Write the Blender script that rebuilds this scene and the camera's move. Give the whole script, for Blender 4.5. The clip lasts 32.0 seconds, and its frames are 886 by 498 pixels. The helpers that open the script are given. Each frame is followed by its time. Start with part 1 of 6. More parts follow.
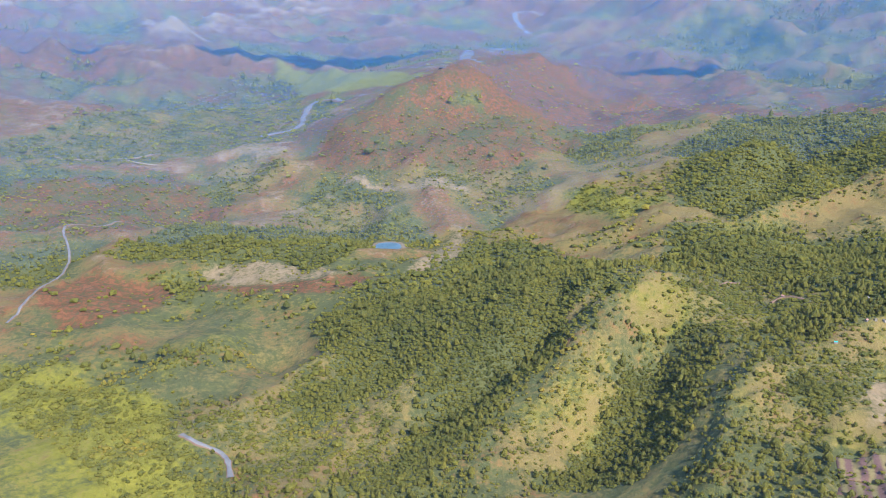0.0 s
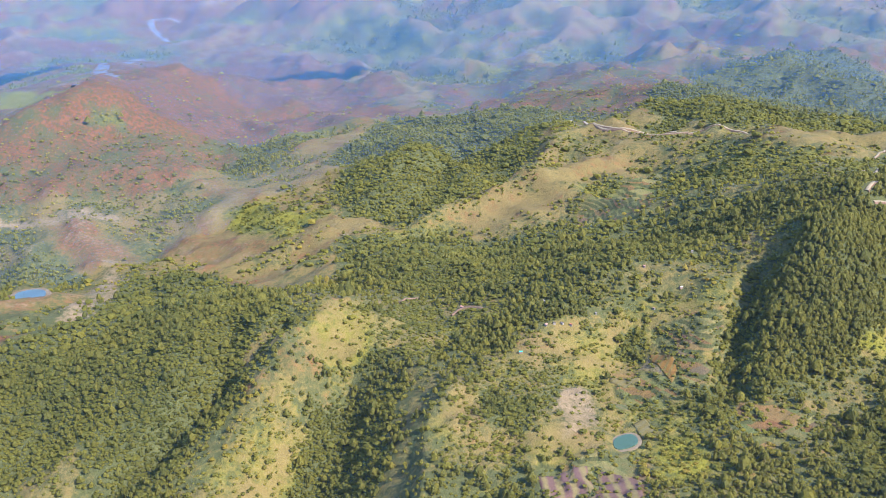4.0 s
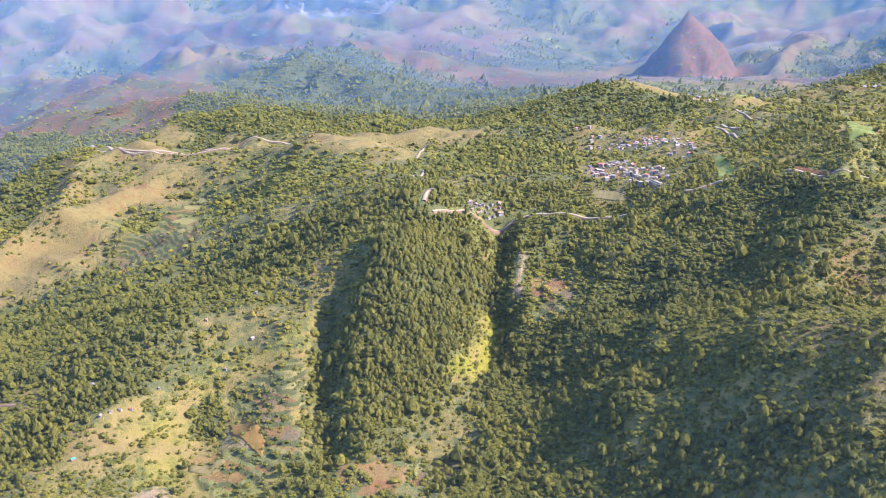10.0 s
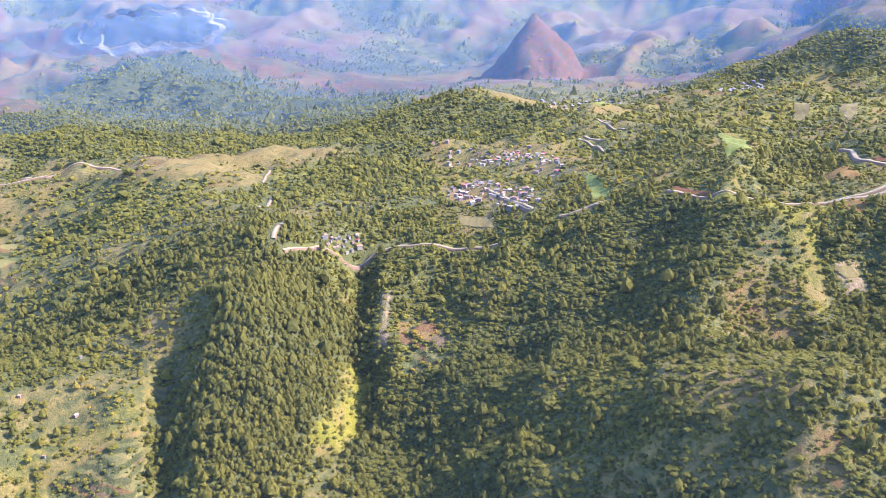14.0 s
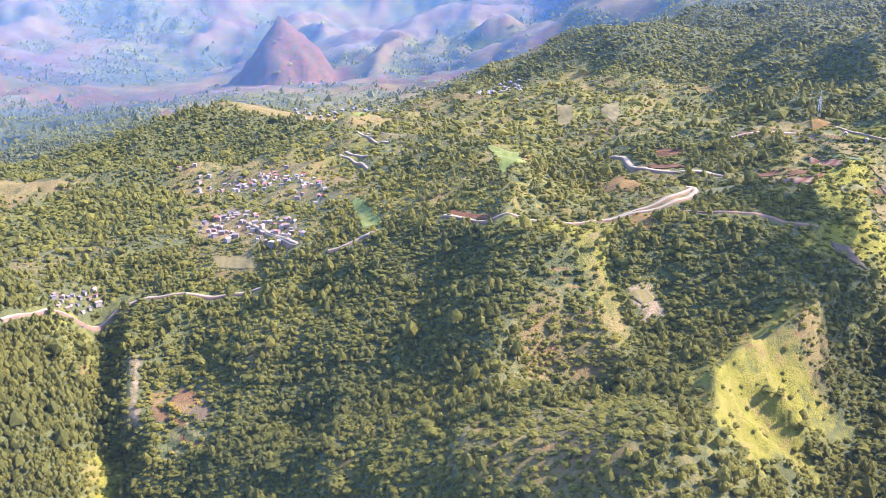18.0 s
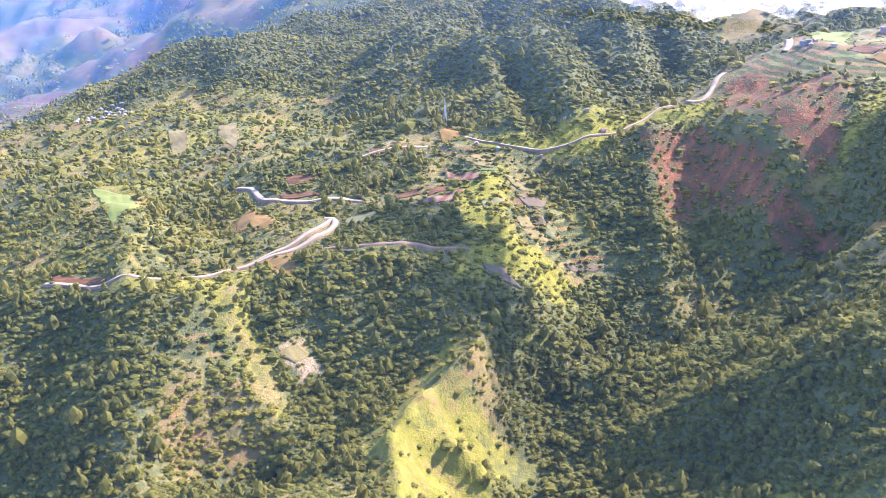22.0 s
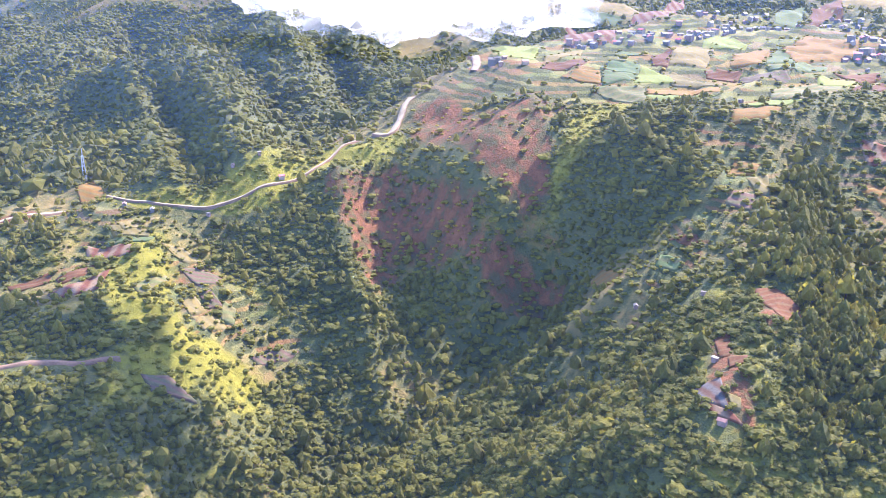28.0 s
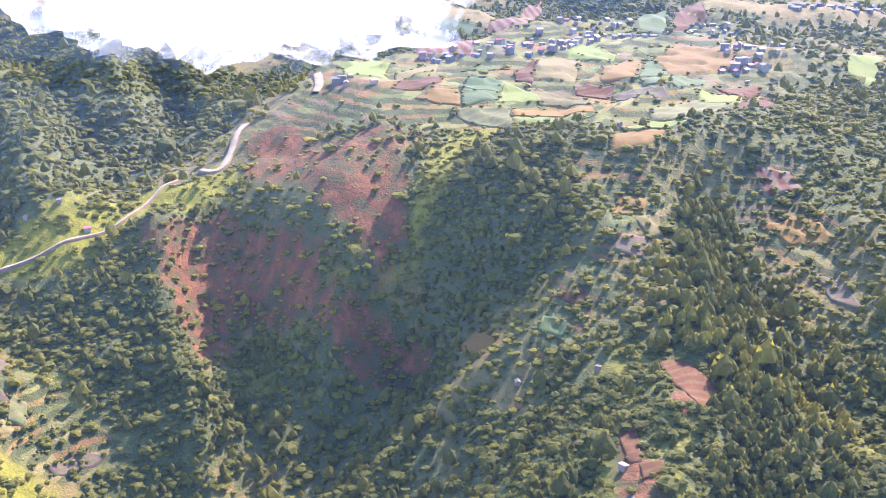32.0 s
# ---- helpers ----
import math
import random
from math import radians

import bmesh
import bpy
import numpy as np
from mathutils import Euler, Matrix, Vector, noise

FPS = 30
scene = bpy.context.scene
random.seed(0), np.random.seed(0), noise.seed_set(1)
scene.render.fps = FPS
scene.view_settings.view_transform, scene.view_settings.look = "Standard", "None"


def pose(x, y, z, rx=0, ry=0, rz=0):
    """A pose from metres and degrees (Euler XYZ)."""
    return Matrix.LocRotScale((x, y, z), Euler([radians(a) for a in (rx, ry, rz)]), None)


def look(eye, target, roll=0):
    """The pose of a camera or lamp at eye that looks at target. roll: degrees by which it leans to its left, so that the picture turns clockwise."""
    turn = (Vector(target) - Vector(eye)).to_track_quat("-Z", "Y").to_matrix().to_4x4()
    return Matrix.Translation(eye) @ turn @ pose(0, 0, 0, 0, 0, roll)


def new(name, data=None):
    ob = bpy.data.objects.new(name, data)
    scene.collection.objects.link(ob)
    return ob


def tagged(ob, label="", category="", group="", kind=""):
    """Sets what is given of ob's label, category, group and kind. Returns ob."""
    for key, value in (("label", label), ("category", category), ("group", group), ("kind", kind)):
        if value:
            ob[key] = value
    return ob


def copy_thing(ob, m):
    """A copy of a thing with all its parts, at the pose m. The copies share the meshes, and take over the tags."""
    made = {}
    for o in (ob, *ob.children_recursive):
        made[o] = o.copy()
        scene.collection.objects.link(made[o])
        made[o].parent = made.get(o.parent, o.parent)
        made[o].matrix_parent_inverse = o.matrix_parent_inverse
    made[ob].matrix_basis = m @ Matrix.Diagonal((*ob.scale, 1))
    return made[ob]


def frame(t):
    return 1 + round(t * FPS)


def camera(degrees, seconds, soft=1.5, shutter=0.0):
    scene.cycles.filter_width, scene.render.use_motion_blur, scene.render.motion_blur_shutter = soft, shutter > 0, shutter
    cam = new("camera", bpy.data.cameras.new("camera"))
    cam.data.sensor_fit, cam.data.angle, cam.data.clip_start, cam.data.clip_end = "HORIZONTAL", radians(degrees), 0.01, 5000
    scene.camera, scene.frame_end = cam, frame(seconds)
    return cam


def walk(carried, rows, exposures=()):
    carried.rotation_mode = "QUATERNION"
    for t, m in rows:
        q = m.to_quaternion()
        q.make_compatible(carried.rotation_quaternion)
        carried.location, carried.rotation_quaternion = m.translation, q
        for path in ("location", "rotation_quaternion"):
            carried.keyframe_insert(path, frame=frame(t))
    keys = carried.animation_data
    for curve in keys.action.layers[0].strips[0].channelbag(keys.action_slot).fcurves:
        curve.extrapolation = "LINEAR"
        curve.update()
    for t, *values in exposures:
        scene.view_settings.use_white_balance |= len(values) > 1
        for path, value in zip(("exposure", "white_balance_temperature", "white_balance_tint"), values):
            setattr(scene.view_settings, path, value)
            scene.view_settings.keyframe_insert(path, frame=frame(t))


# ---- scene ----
EXPOSURES = [(0, 1.22, 5100, 17), (5, 1.47, 5200, 22), (11, 1.82, 5250, 29), (19, 2.1, 5200, 34), (24, 2.35, 5150, 35), (32, 2.2, 5250, 34)]
cam = camera(46.49, 32.0, soft=0.9)
# seconds, place, pitch from straight down, roll, heading clockwise from +y
PATH = [
    (0.0, -226.2, -152.9, 719.1, 71.138, -0.072, 14.130),
    (1.0, -222.0, -135.9, 719.6, 71.116, -0.043, 19.004),
    (2.0, -216.8, -119.5, 719.9, 71.122, -0.008, 24.148),
    (3.0, -210.4, -103.6, 720.1, 71.172, 0.096, 29.158),
    (3.5, -206.8, -95.8, 720.1, 71.222, 0.126, 31.558),
    (5.5, -189.1, -65.9, 720.0, 71.300, 0.089, 39.670),
    (6.0, -183.9, -58.6, 720.0, 71.315, 0.041, 42.445),
    (7.0, -172.1, -44.4, 719.9, 71.303, -0.058, 48.421),
    (8.0, -158.8, -30.6, 719.8, 71.277, -0.065, 51.933),
    (9.0, -143.9, -17.1, 719.9, 71.275, -0.059, 56.206),
    (10.0, -127.5, -4.0, 720.0, 71.220, -0.029, 59.821),
    (11.0, -109.8, 8.4, 720.1, 71.160, -0.020, 62.156),
    (12.0, -91.1, 20.1, 720.3, 71.250, -0.050, 64.124),
    (13.0, -71.7, 30.9, 720.4, 71.297, 0.033, 66.552),
    (14.0, -51.8, 40.6, 720.5, 71.213, 0.132, 68.476),
    (14.5, -41.7, 45.0, 720.6, 71.188, 0.113, 70.317),
    (16.5, -1.1, 59.3, 720.7, 71.132, 0.040, 76.996),
    (17.0, 9.0, 62.0, 720.6, 71.126, 0.040, 78.412),
    (18.0, 29.0, 66.1, 720.6, 71.113, 0.019, 82.273),
    (19.0, 48.9, 68.7, 720.4, 71.132, -0.051, 87.915),
    (20.0, 68.6, 69.7, 720.3, 71.191, -0.141, 93.902),
    (21.0, 88.0, 69.1, 720.1, 71.260, -0.171, 99.695),
    (22.0, 107.3, 66.8, 720.0, 71.310, -0.192, 103.689),
    (23.0, 126.4, 63.0, 719.9, 71.368, -0.099, 106.833),
    (24.0, 145.3, 57.5, 719.9, 71.416, -0.017, 111.111),
    (25.0, 164.0, 50.3, 720.0, 71.430, 0.048, 114.838),
    (25.5, 173.2, 46.2, 720.0, 71.428, 0.055, 116.541),
    (27.5, 209.2, 26.3, 720.1, 71.417, 0.030, 120.648),
    (28.0, 218.0, 20.7, 720.1, 71.365, 0.056, 121.915),
    (29.0, 235.1, 8.8, 720.0, 71.295, 0.040, 124.276),
    (30.0, 251.8, -3.8, 719.7, 71.260, 0.103, 125.708),
    (31.0, 267.7, -16.9, 719.1, 71.274, 0.079, 127.105),
    (32.0, 283.1, -30.4, 718.3, 71.389, 0.020, 130.021),
]
walk(cam, [(t, pose(x, y, z, 0, 0, -h) @ pose(0, 0, 0, p, 0, 0) @ pose(0, 0, 0, 0, 0, r))
           for t, x, y, z, p, r, h in PATH], EXPOSURES)

# ---- daylight: late morning, thin haze ----
SUN_HEADING, SUN_HEIGHT = 163, 41
world = bpy.data.worlds.new("sky")
scene.world = world
world.use_nodes = True
wn = world.node_tree
sky = wn.nodes.new("ShaderNodeTexSky")
sky.sky_type = "NISHITA"
sky.sun_disc = False
sky.sun_elevation = radians(SUN_HEIGHT)
sky.sun_rotation = radians(SUN_HEADING)
sky.altitude, sky.dust_density, sky.air_density = 1200, 1.5, 1.2
wn.links.new(sky.outputs["Color"], wn.nodes["Background"].inputs["Color"])
wn.nodes["Background"].inputs["Strength"].default_value = 0.15

sun = new("sun", bpy.data.lights.new("sun", "SUN"))
sun.data.energy = 4.4
sun.data.angle = radians(0.6)
sun.data.color = (1.0, 0.85, 0.58)
toward = Vector((math.sin(radians(SUN_HEADING)) * math.cos(radians(SUN_HEIGHT)),
                 math.cos(radians(SUN_HEADING)) * math.cos(radians(SUN_HEIGHT)), math.sin(radians(SUN_HEIGHT))))
sun.matrix_world = look(toward * 3000, (0, 0, 0))
scene.view_settings.exposure = 1.3


PEAKS = [(2521, 808, 170, 128)]
# spot heights of the landforms: x, y, z in metres
MIDDLE_VALLEY = [(328, 954, 346), (320, 920, 341), (194, 610, 402), (227, 459, 406), (679, 1650, 311), (301, 762, 375), (235, 555, 388), (196, 411, 400), (661, 1369, 329)]
TERRACE_HILL = [(841, 1118, 392), (273, 464, 414), (461, 897, 360), (240, 341, 392), (606, 899, 395), (385, 682, 388), (374, 511, 441), (594, 1141, 374), (592, 995, 349), (176, 326, 395), (396, 698, 380), (387, 535, 433), (303, 425, 390)]
PINE_SPUR = [(858, 873, 422), (818, 725, 449), (661, 822, 376), (458, 421, 450), (387, 398, 425), (299, 298, 404), (713, 723, 401), (324, 379, 410), (1122, 1143, 403), (243, 289, 401), (337, 317, 410), (654, 680, 425), (489, 572, 411), (465, 396, 484)]
TOWN_GULLY = [(855, 598, 444), (543, 314, 444), (569, 420, 494), (416, 277, 413), (397, 315, 424), (1324, 994, 362), (1046, 577, 442), (539, 409, 470), (481, 324, 430), (441, 250, 411), (584, 319, 454), (1315, 889, 362), (1165, 625, 432), (514, 275, 447), (810, 452, 458)]
TOWN_SLOPE = [(988, 375, 464), (777, 356, 473), (463, 192, 463), (528, 216, 447), (361, 177, 421), (586, 227, 478), (1187, 433, 459), (466, 248, 434), (385, 183, 444), (420, 164, 451), (565, 207, 487), (574, 270, 466), (1311, 605, 435)]
ROAD_SLOPE = [(654, 215, 502), (753, 226, 505), (555, 172, 468), (372, 105, 473), (594, 176, 495), (790, 248, 504), (1150, 279, 478), (400, 103, 498), (447, 141, 480), (1311, 375, 441), (819, 212, 504), (602, 219, 477), (611, 155, 498), (485, 127, 483)]
ROAD_RIDGE = [(536, 45, 504), (622, 107, 535), (1299, 92, 494), (821, 140, 533), (1454, 169, 487), (735, 106, 545), (365, 59, 495), (549, 115, 515), (453, 57, 508), (374, 39, 517), (1141, 143, 497), (741, 76, 525), (491, 63, 477), (524, 76, 490)]
TERRACE_KNOLL = [(763, -86, 562), (803, -105, 555), (745, -126, 562), (609, -99, 530), (1502, -255, 569), (1142, -208, 579), (557, -76, 514), (542, -84, 480), (1301, -169, 577), (512, -79, 480), (925, -135, 570)]
GRASS_SPUR = [(503, -7, 509), (637, 22, 536), (1056, -63, 505), (597, -4, 535), (465, -11, 492), (460, 21, 503), (1412, 6, 552), (1017, -26, 526), (707, -36, 543), (558, 8, 503), (548, -26, 506), (485, -30, 497), (1515, -60, 542)]
SCAR_BOWL = [(746, -276, 593), (686, -256, 561), (608, -230, 520), (947, -379, 589), (601, -206, 515), (443, -172, 547), (506, -185, 522), (513, -220, 529), (412, -170, 548), (605, -248, 528), (983, -327, 590), (448, -188, 555), (665, -246, 564), (619, -254, 556), (581, -222, 510)]
SCAR_RIM = [(703, -217, 576), (596, -186, 507), (635, -158, 521), (681, -143, 542), (493, -98, 474), (635, -176, 529), (1072, -289, 599), (874, -264, 569), (981, -203, 553), (483, -143, 514), (526, -126, 496), (592, -141, 498), (623, -122, 521), (939, -218, 577), (690, -223, 556)]
PLATEAU = [(592, -397, 619), (462, -282, 576), (556, -356, 604), (574, -406, 624), (576, -371, 623), (628, -544, 630), (691, -585, 632), (514, -414, 602), (505, -300, 583), (433, -282, 580), (471, -257, 576), (731, -406, 624), (740, -514, 626), (523, -389, 601), (477, -352, 579), (434, -249, 577), (414, -255, 567), (570, -304, 581), (478, -301, 593), (481, -340, 579)]
EAST_SLOPE = [(558, -279, 556), (422, -213, 573), (609, -286, 528), (841, -394, 612), (592, -309, 593), (635, -298, 596), (636, -277, 581), (796, -414, 625), (664, -295, 605), (670, -346, 609), (607, -265, 540), (542, -270, 560), (464, -224, 563), (406, -199, 565), (491, -246, 559)]
FAR_RANGE = [(537, 2585, 320), (1242, 4117, 254), (767, 2253, 301), (669, 1685, 301), (2429, 1551, 298), (2384, 2155, 319), (1854, 1470, 357), (2313, 837, 303), (2288, 1298, 250), (50, 2568, 250), (253, 2814, 250), (1370, 2067, 250), (1263, 2448, 250), (1284, 2210, 250), (1382, 1725, 325), (2265, 2506, 345), (1807, 2372, 287), (3096, 1500, 289), (1904, 458, 361), (3826, 853, 250), (1431, 1279, 344), (3147, 1537, 312), (3257, 1208, 250), (3201, 645, 321), (2427, 239, 384)]
NORTH_VALLEY = [(-90, 608, 327), (-73, 1628, 283), (-214, 804, 314), (-208, 773, 332), (-135, 675, 339), (-65, 623, 334), (34, 656, 393), (-157, 1004, 318), (-42, 923, 332), (-168, 728, 295), (-37, 509, 342), (-2, 626, 369), (-56, 687, 357), (77, 1557, 302), (1, 758, 356)]
WEST_SPUR = [(117, 425, 396), (99, 556, 409), (60, 524, 377), (129, 536, 369), (93, 380, 388), (399, 1559, 297), (321, 1254, 306), (43, 484, 332), (347, 1644, 334), (168, 1240, 267), (264, 968, 319), (153, 553, 404), (103, 408, 375)]
OUTER_RING = [(-3252, 3252, 420), (-1944, 4169, 380), (-798, 4530, 330), (400, 4582, 300), (1190, 4443, 330), (1944, 4169, 480), (2638, 3768, 560), (3252, 3252, 560), (3768, 2638, 540), (4169, 1944, 540), (4443, 1190, 540), (4582, 400, 520), (4597, -160, 640), (2265, -399, 720), (2187, -710, 760), (2067, -1008, 700), (1906, -1286, 690), (1709, -1539, 650), (1319, -1884, 600), (239, -657, 560), (749, -1299, 600), (0, -3000, 650), (-516, -737, 480), (-1720, -2457, 560), (-689, -121, 420), (-2954, -520, 520), (-536, 449, 340), (-2298, 1928, 400), (-600, 1039, 280), (-253, 543, 320), (-388, 1448, 270), (-889, 2443, 330), (-520, 2954, 300)]
LANDFORMS = MIDDLE_VALLEY + TERRACE_HILL + PINE_SPUR + TOWN_GULLY + TOWN_SLOPE + ROAD_SLOPE + ROAD_RIDGE + TERRACE_KNOLL + GRASS_SPUR + SCAR_BOWL + SCAR_RIM + PLATEAU + EAST_SLOPE + FAR_RANGE + NORTH_VALLEY + WEST_SPUR + OUTER_RING
# crests (raised) and gullies (cut): name, plan line, rise in metres, breadth
CRESTS = []
CRESTS.append(("shaded gully", [(457, 405), (430, 410), (383, 386), (341, 359), (314, 330)], -17, 15))
CRESTS.append(("narrow gully", [(619, 375), (569, 351), (503, 318), (454, 298)], -16, 15))
CRESTS.append(("pine spur", [(556, 420), (473, 375), (436, 353), (408, 324)], 12, 45))
CRESTS.append(("bare rib", [(610, 352), (541, 319), (496, 289)], 10, 16))
CRESTS.append(("grass spur", [(554, -66), (533, -50), (511, -23), (480, -2), (451, 0), (410, 6)], 26, 24))
CRESTS.append(("rib", [(509, -23), (479, -42)], 7, 6))
CRESTS.append(("rib", [(480, -2), (451, -37)], 7, 6))
CRESTS.append(("rib", [(498, -14), (475, -51)], 7, 6))
CRESTS.append(("rib", [(533, -50), (516, -63)], 5, 9))
CRESTS.append(("east ridge", [(464, -292), (419, -210), (427, -175), (453, -158), (481, -138), (493, -119)], 12, 40))
CRESTS.append(("pinnacle ridge", [(709, -219), (687, -210), (646, -196), (604, -184), (583, -177)], 12, 14))
CRESTS.append(("scar gully", [(656, -240), (627, -228), (594, -221), (571, -209)], -12, 28))
CRESTS.append(("scar gully", [(711, -253), (680, -248), (652, -237)], -8, 18))
CRESTS.append(("scar gully", [(648, -261), (617, -265), (597, -270)], -7, 16))
CRESTS.append(("terrace spur", [(562, -374), (535, -347), (526, -305), (526, -277), (541, -259)], 8, 28))
CRESTS.append(("pine gully", [(518, -385), (449, -321), (424, -309)], -25, 38))
CRESTS.append(("wooded spur", [(147, 615), (86, 559), (49, 541)], 12, 35))
CRESTS.append(("wooded gully", [(73, 624), (30, 589), (-16, 567), (-57, 549)], -15, 18))
CRESTS.append(("wooded gully", [(126, 531), (87, 482), (50, 459)], -18, 25))
CRESTS.append(("terrace hill crest", [(154, 439), (116, 413), (91, 377), (71, 349)], 12, 18))
CRESTS.append(("dry ridge", [(786, 1062), (603, 922), (538, 919), (437, 915)], 16, 32))
CRESTS.append(("dry spur", [(-54, 616), (-109, 578), (-155, 506)], 9, 25))
CRESTS.append(("dry spur", [(-121, 684), (-174, 653), (-242, 580)], 9, 28))
CRESTS.append(("wooded spur", [(88, 577), (56, 541), (-13, 496)], 8, 25))
CRESTS.append(("stream gully", [(-332, 718), (-285, 759), (-243, 883)], -10, 30))
CRESTS.append(("scrub ridge", [(481, 19), (378, 54), (376, 103), (375, 157), (372, 186)], 5, 34))
CRESTS.append(("slope gully", [(632, 122), (595, 147), (536, 188), (452, 195)], -8, 30))
CRESTS.append(("slope rib", [(586, 60), (554, 65), (443, 80)], 5, 28))
CRESTS.append(("mountain shoulder", [(1631, -90), (1424, 15), (1549, 84)], 45, 90))
CRESTS.append(("mountain shoulder", [(1105, -243), (1163, -194), (1160, -116)], 40, 70))
CRESTS.append(("mountain shoulder", [(1042, -335), (984, -289), (773, -179)], 30, 60))
CRESTS.append(("mountain gully", [(1562, -253), (1382, -157), (1304, -83)], -25, 60))
CRESTS.append(("mountain gully", [(1127, -310), (1038, -238), (845, -144)], -22, 50))
CRESTS.append(("mountain rib", [(1217, -376), (1004, -328), (909, -309)], 16, 22))
CRESTS.append(("mountain rib", [(1152, -421), (987, -381), (855, -334)], 14, 20))
CRESTS.append(("mountain rib", [(1107, -247), (965, -242), (764, -183)], 16, 24))
CRESTS.append(("mountain rib", [(1213, -224), (1052, -210), (774, -144)], 16, 24))
CRESTS.append(("mountain gully", [(1180, -313), (1007, -291), (864, -248)], -14, 20))
CRESTS.append(("mountain gully", [(1331, -278), (1047, -238), (774, -165)], -14, 20))
CRESTS.append(("mountain gully", [(1055, -347), (1020, -368), (891, -322)], -12, 18))
CRESTS.append(("scar rim", [(714, -219), (718, -257), (659, -265), (633, -270), (615, -290)], 16, 26))
CRESTS.append(("scar foot", [(675, -232), (642, -237), (603, -249)], -14, 34))
CRESTS.append(("red hill", [(94, 1742), (261, 1800), (596, 2193), (955, 2437), (1156, 2273)], 75, 220))
CRESTS.append(("west knoll", [(-231, 1762), (-127, 1779), (-71, 1601)], 25, 110))
CRESTS.append(("bare knoll", [(-128, 1283), (-13, 1462), (60, 1312)], 10, 45))
CRESTS.append(("ochre crest", [(821, 1130), (666, 967), (557, 920), (480, 909), (426, 900)], 12, 26))
CRESTS.append(("ochre spur", [(336, 965), (275, 981), (213, 994)], 9, 18))
CRESTS.append(("ochre spur", [(317, 915), (260, 899)], 7, 12))
CRESTS.append(("ochre spur", [(402, 904), (348, 925)], 6, 14))
CRESTS.append(("forest spur", [(867, 1588), (625, 1236), (498, 1100), (433, 1033)], 9, 24))
CRESTS.append(("forest gully", [(718, 1227), (574, 1077), (412, 932)], -9, 22))
CRESTS.append(("grass crest", [(192, 608), (145, 594), (114, 563), (71, 532), (47, 505)], 9, 22))
CRESTS.append(("dark gully", [(98, 592), (57, 592), (-5, 569)], -11, 16))
CRESTS.append(("hill brow", [(1743, 1776), (2147, 1893), (2159, 1665), (1979, 1381), (2116, 1292)], 14, 90))
CRESTS.append(("knoll", [(-189, 1603), (-118, 1756), (-70, 1612)], 14, 60))
CRESTS.append(("knoll", [(-84, 1318), (-17, 1434), (39, 1391)], 8, 40))
CRESTS.append(("brow", [(-451, 1591), (-376, 1651), (-299, 1550)], 12, 50))
CRESTS.append(("spur", [(12, 907), (116, 1040), (211, 1052)], 8, 30))
CRESTS.append(("ochre crest", [(328, 962), (276, 986), (220, 993)], 7, 18))
CRESTS.append(("red spur", [(603, 1702), (747, 1798), (708, 1556)], 18, 70))
CRESTS.append(("red spur", [(155, 1961), (229, 1761), (353, 1799)], 16, 80))
CRESTS.append(("town knoll", [(1259, 597), (1255, 544), (1244, 473)], 12, 60))
CRESTS.append(("town knoll", [(751, 248), (767, 233), (727, 209)], 7, 18))
CRESTS.append(("wooded brow", [(629, 111), (656, 166), (628, 208), (573, 241), (475, 248)], 7, 30))
CRESTS.append(("shaded hollow", [(535, 125), (441, 139), (425, 178), (390, 202)], -4, 30))

CRESTS.append(("gully below the grass spur", [(545, -85), (515, -72), (480, -62), (440, -50), (400, -28)], -12, 22))

# ---- the lie of the land ----
def lattice(ix, iy, seed):
    """Repeatable random numbers from 0 to 1 at whole lattice places."""
    h = (ix.astype(np.int64) * 374761393 + iy.astype(np.int64) * 668265263 + seed * 974711) & 0x7FFFFFFF
    h = ((h ^ (h >> 13)) * 1274126177) & 0x7FFFFFFF
    return ((h ^ (h >> 16)) & 0xFFFFFF) / 0xFFFFFF


def value_noise(x, y, size, seed=0):
    """Smooth noise from -1 to 1 with cells of that size in metres."""
    u, v = x / size, y / size
    ix, iy = np.floor(u), np.floor(v)
    fu, fv = u - ix, v - iy
    fu, fv = fu * fu * (3 - 2 * fu), fv * fv * (3 - 2 * fv)
    a, b = lattice(ix, iy, seed), lattice(ix + 1, iy, seed)
    c, d = lattice(ix, iy + 1, seed), lattice(ix + 1, iy + 1, seed)
    return 2 * ((a * (1 - fu) + b * fu) * (1 - fv) + (c * (1 - fu) + d * fu) * fv) - 1


def octaves(x, y, size, seed=0, n=4):
    total, amp = 0, 1
    for k in range(n):
        total = total + amp * value_noise(x + 17.3 * k, y - 9.1 * k, size / 2 ** k, seed + k)
        amp /= 2
    return total / 1.6


def creased(x, y, size, seed=0, n=3):
    """Eroded relief: sharp crests and rounded gullies, 0 to 1."""
    total, amp = 0, 1
    for k in range(n):
        total = total + amp * (1 - np.abs(value_noise(x + 31 * k, y + 57 * k, size / 2 ** k, seed + k)) * 1.6)
        amp *= 0.5
    return total / 1.75


def smooth(a, b, v):
    t = np.clip((v - a) / (b - a), 0, 1)
    return t * t * (3 - 2 * t)


SPOTS = np.array(LANDFORMS, float)


def warp(x, y):
    """Plan places drawn together with distance, so that near and far landforms weigh alike."""
    r = np.hypot(x, y) + 1e-6
    k = 500 * np.log1p(r / 500) / r
    return x * k, y * k


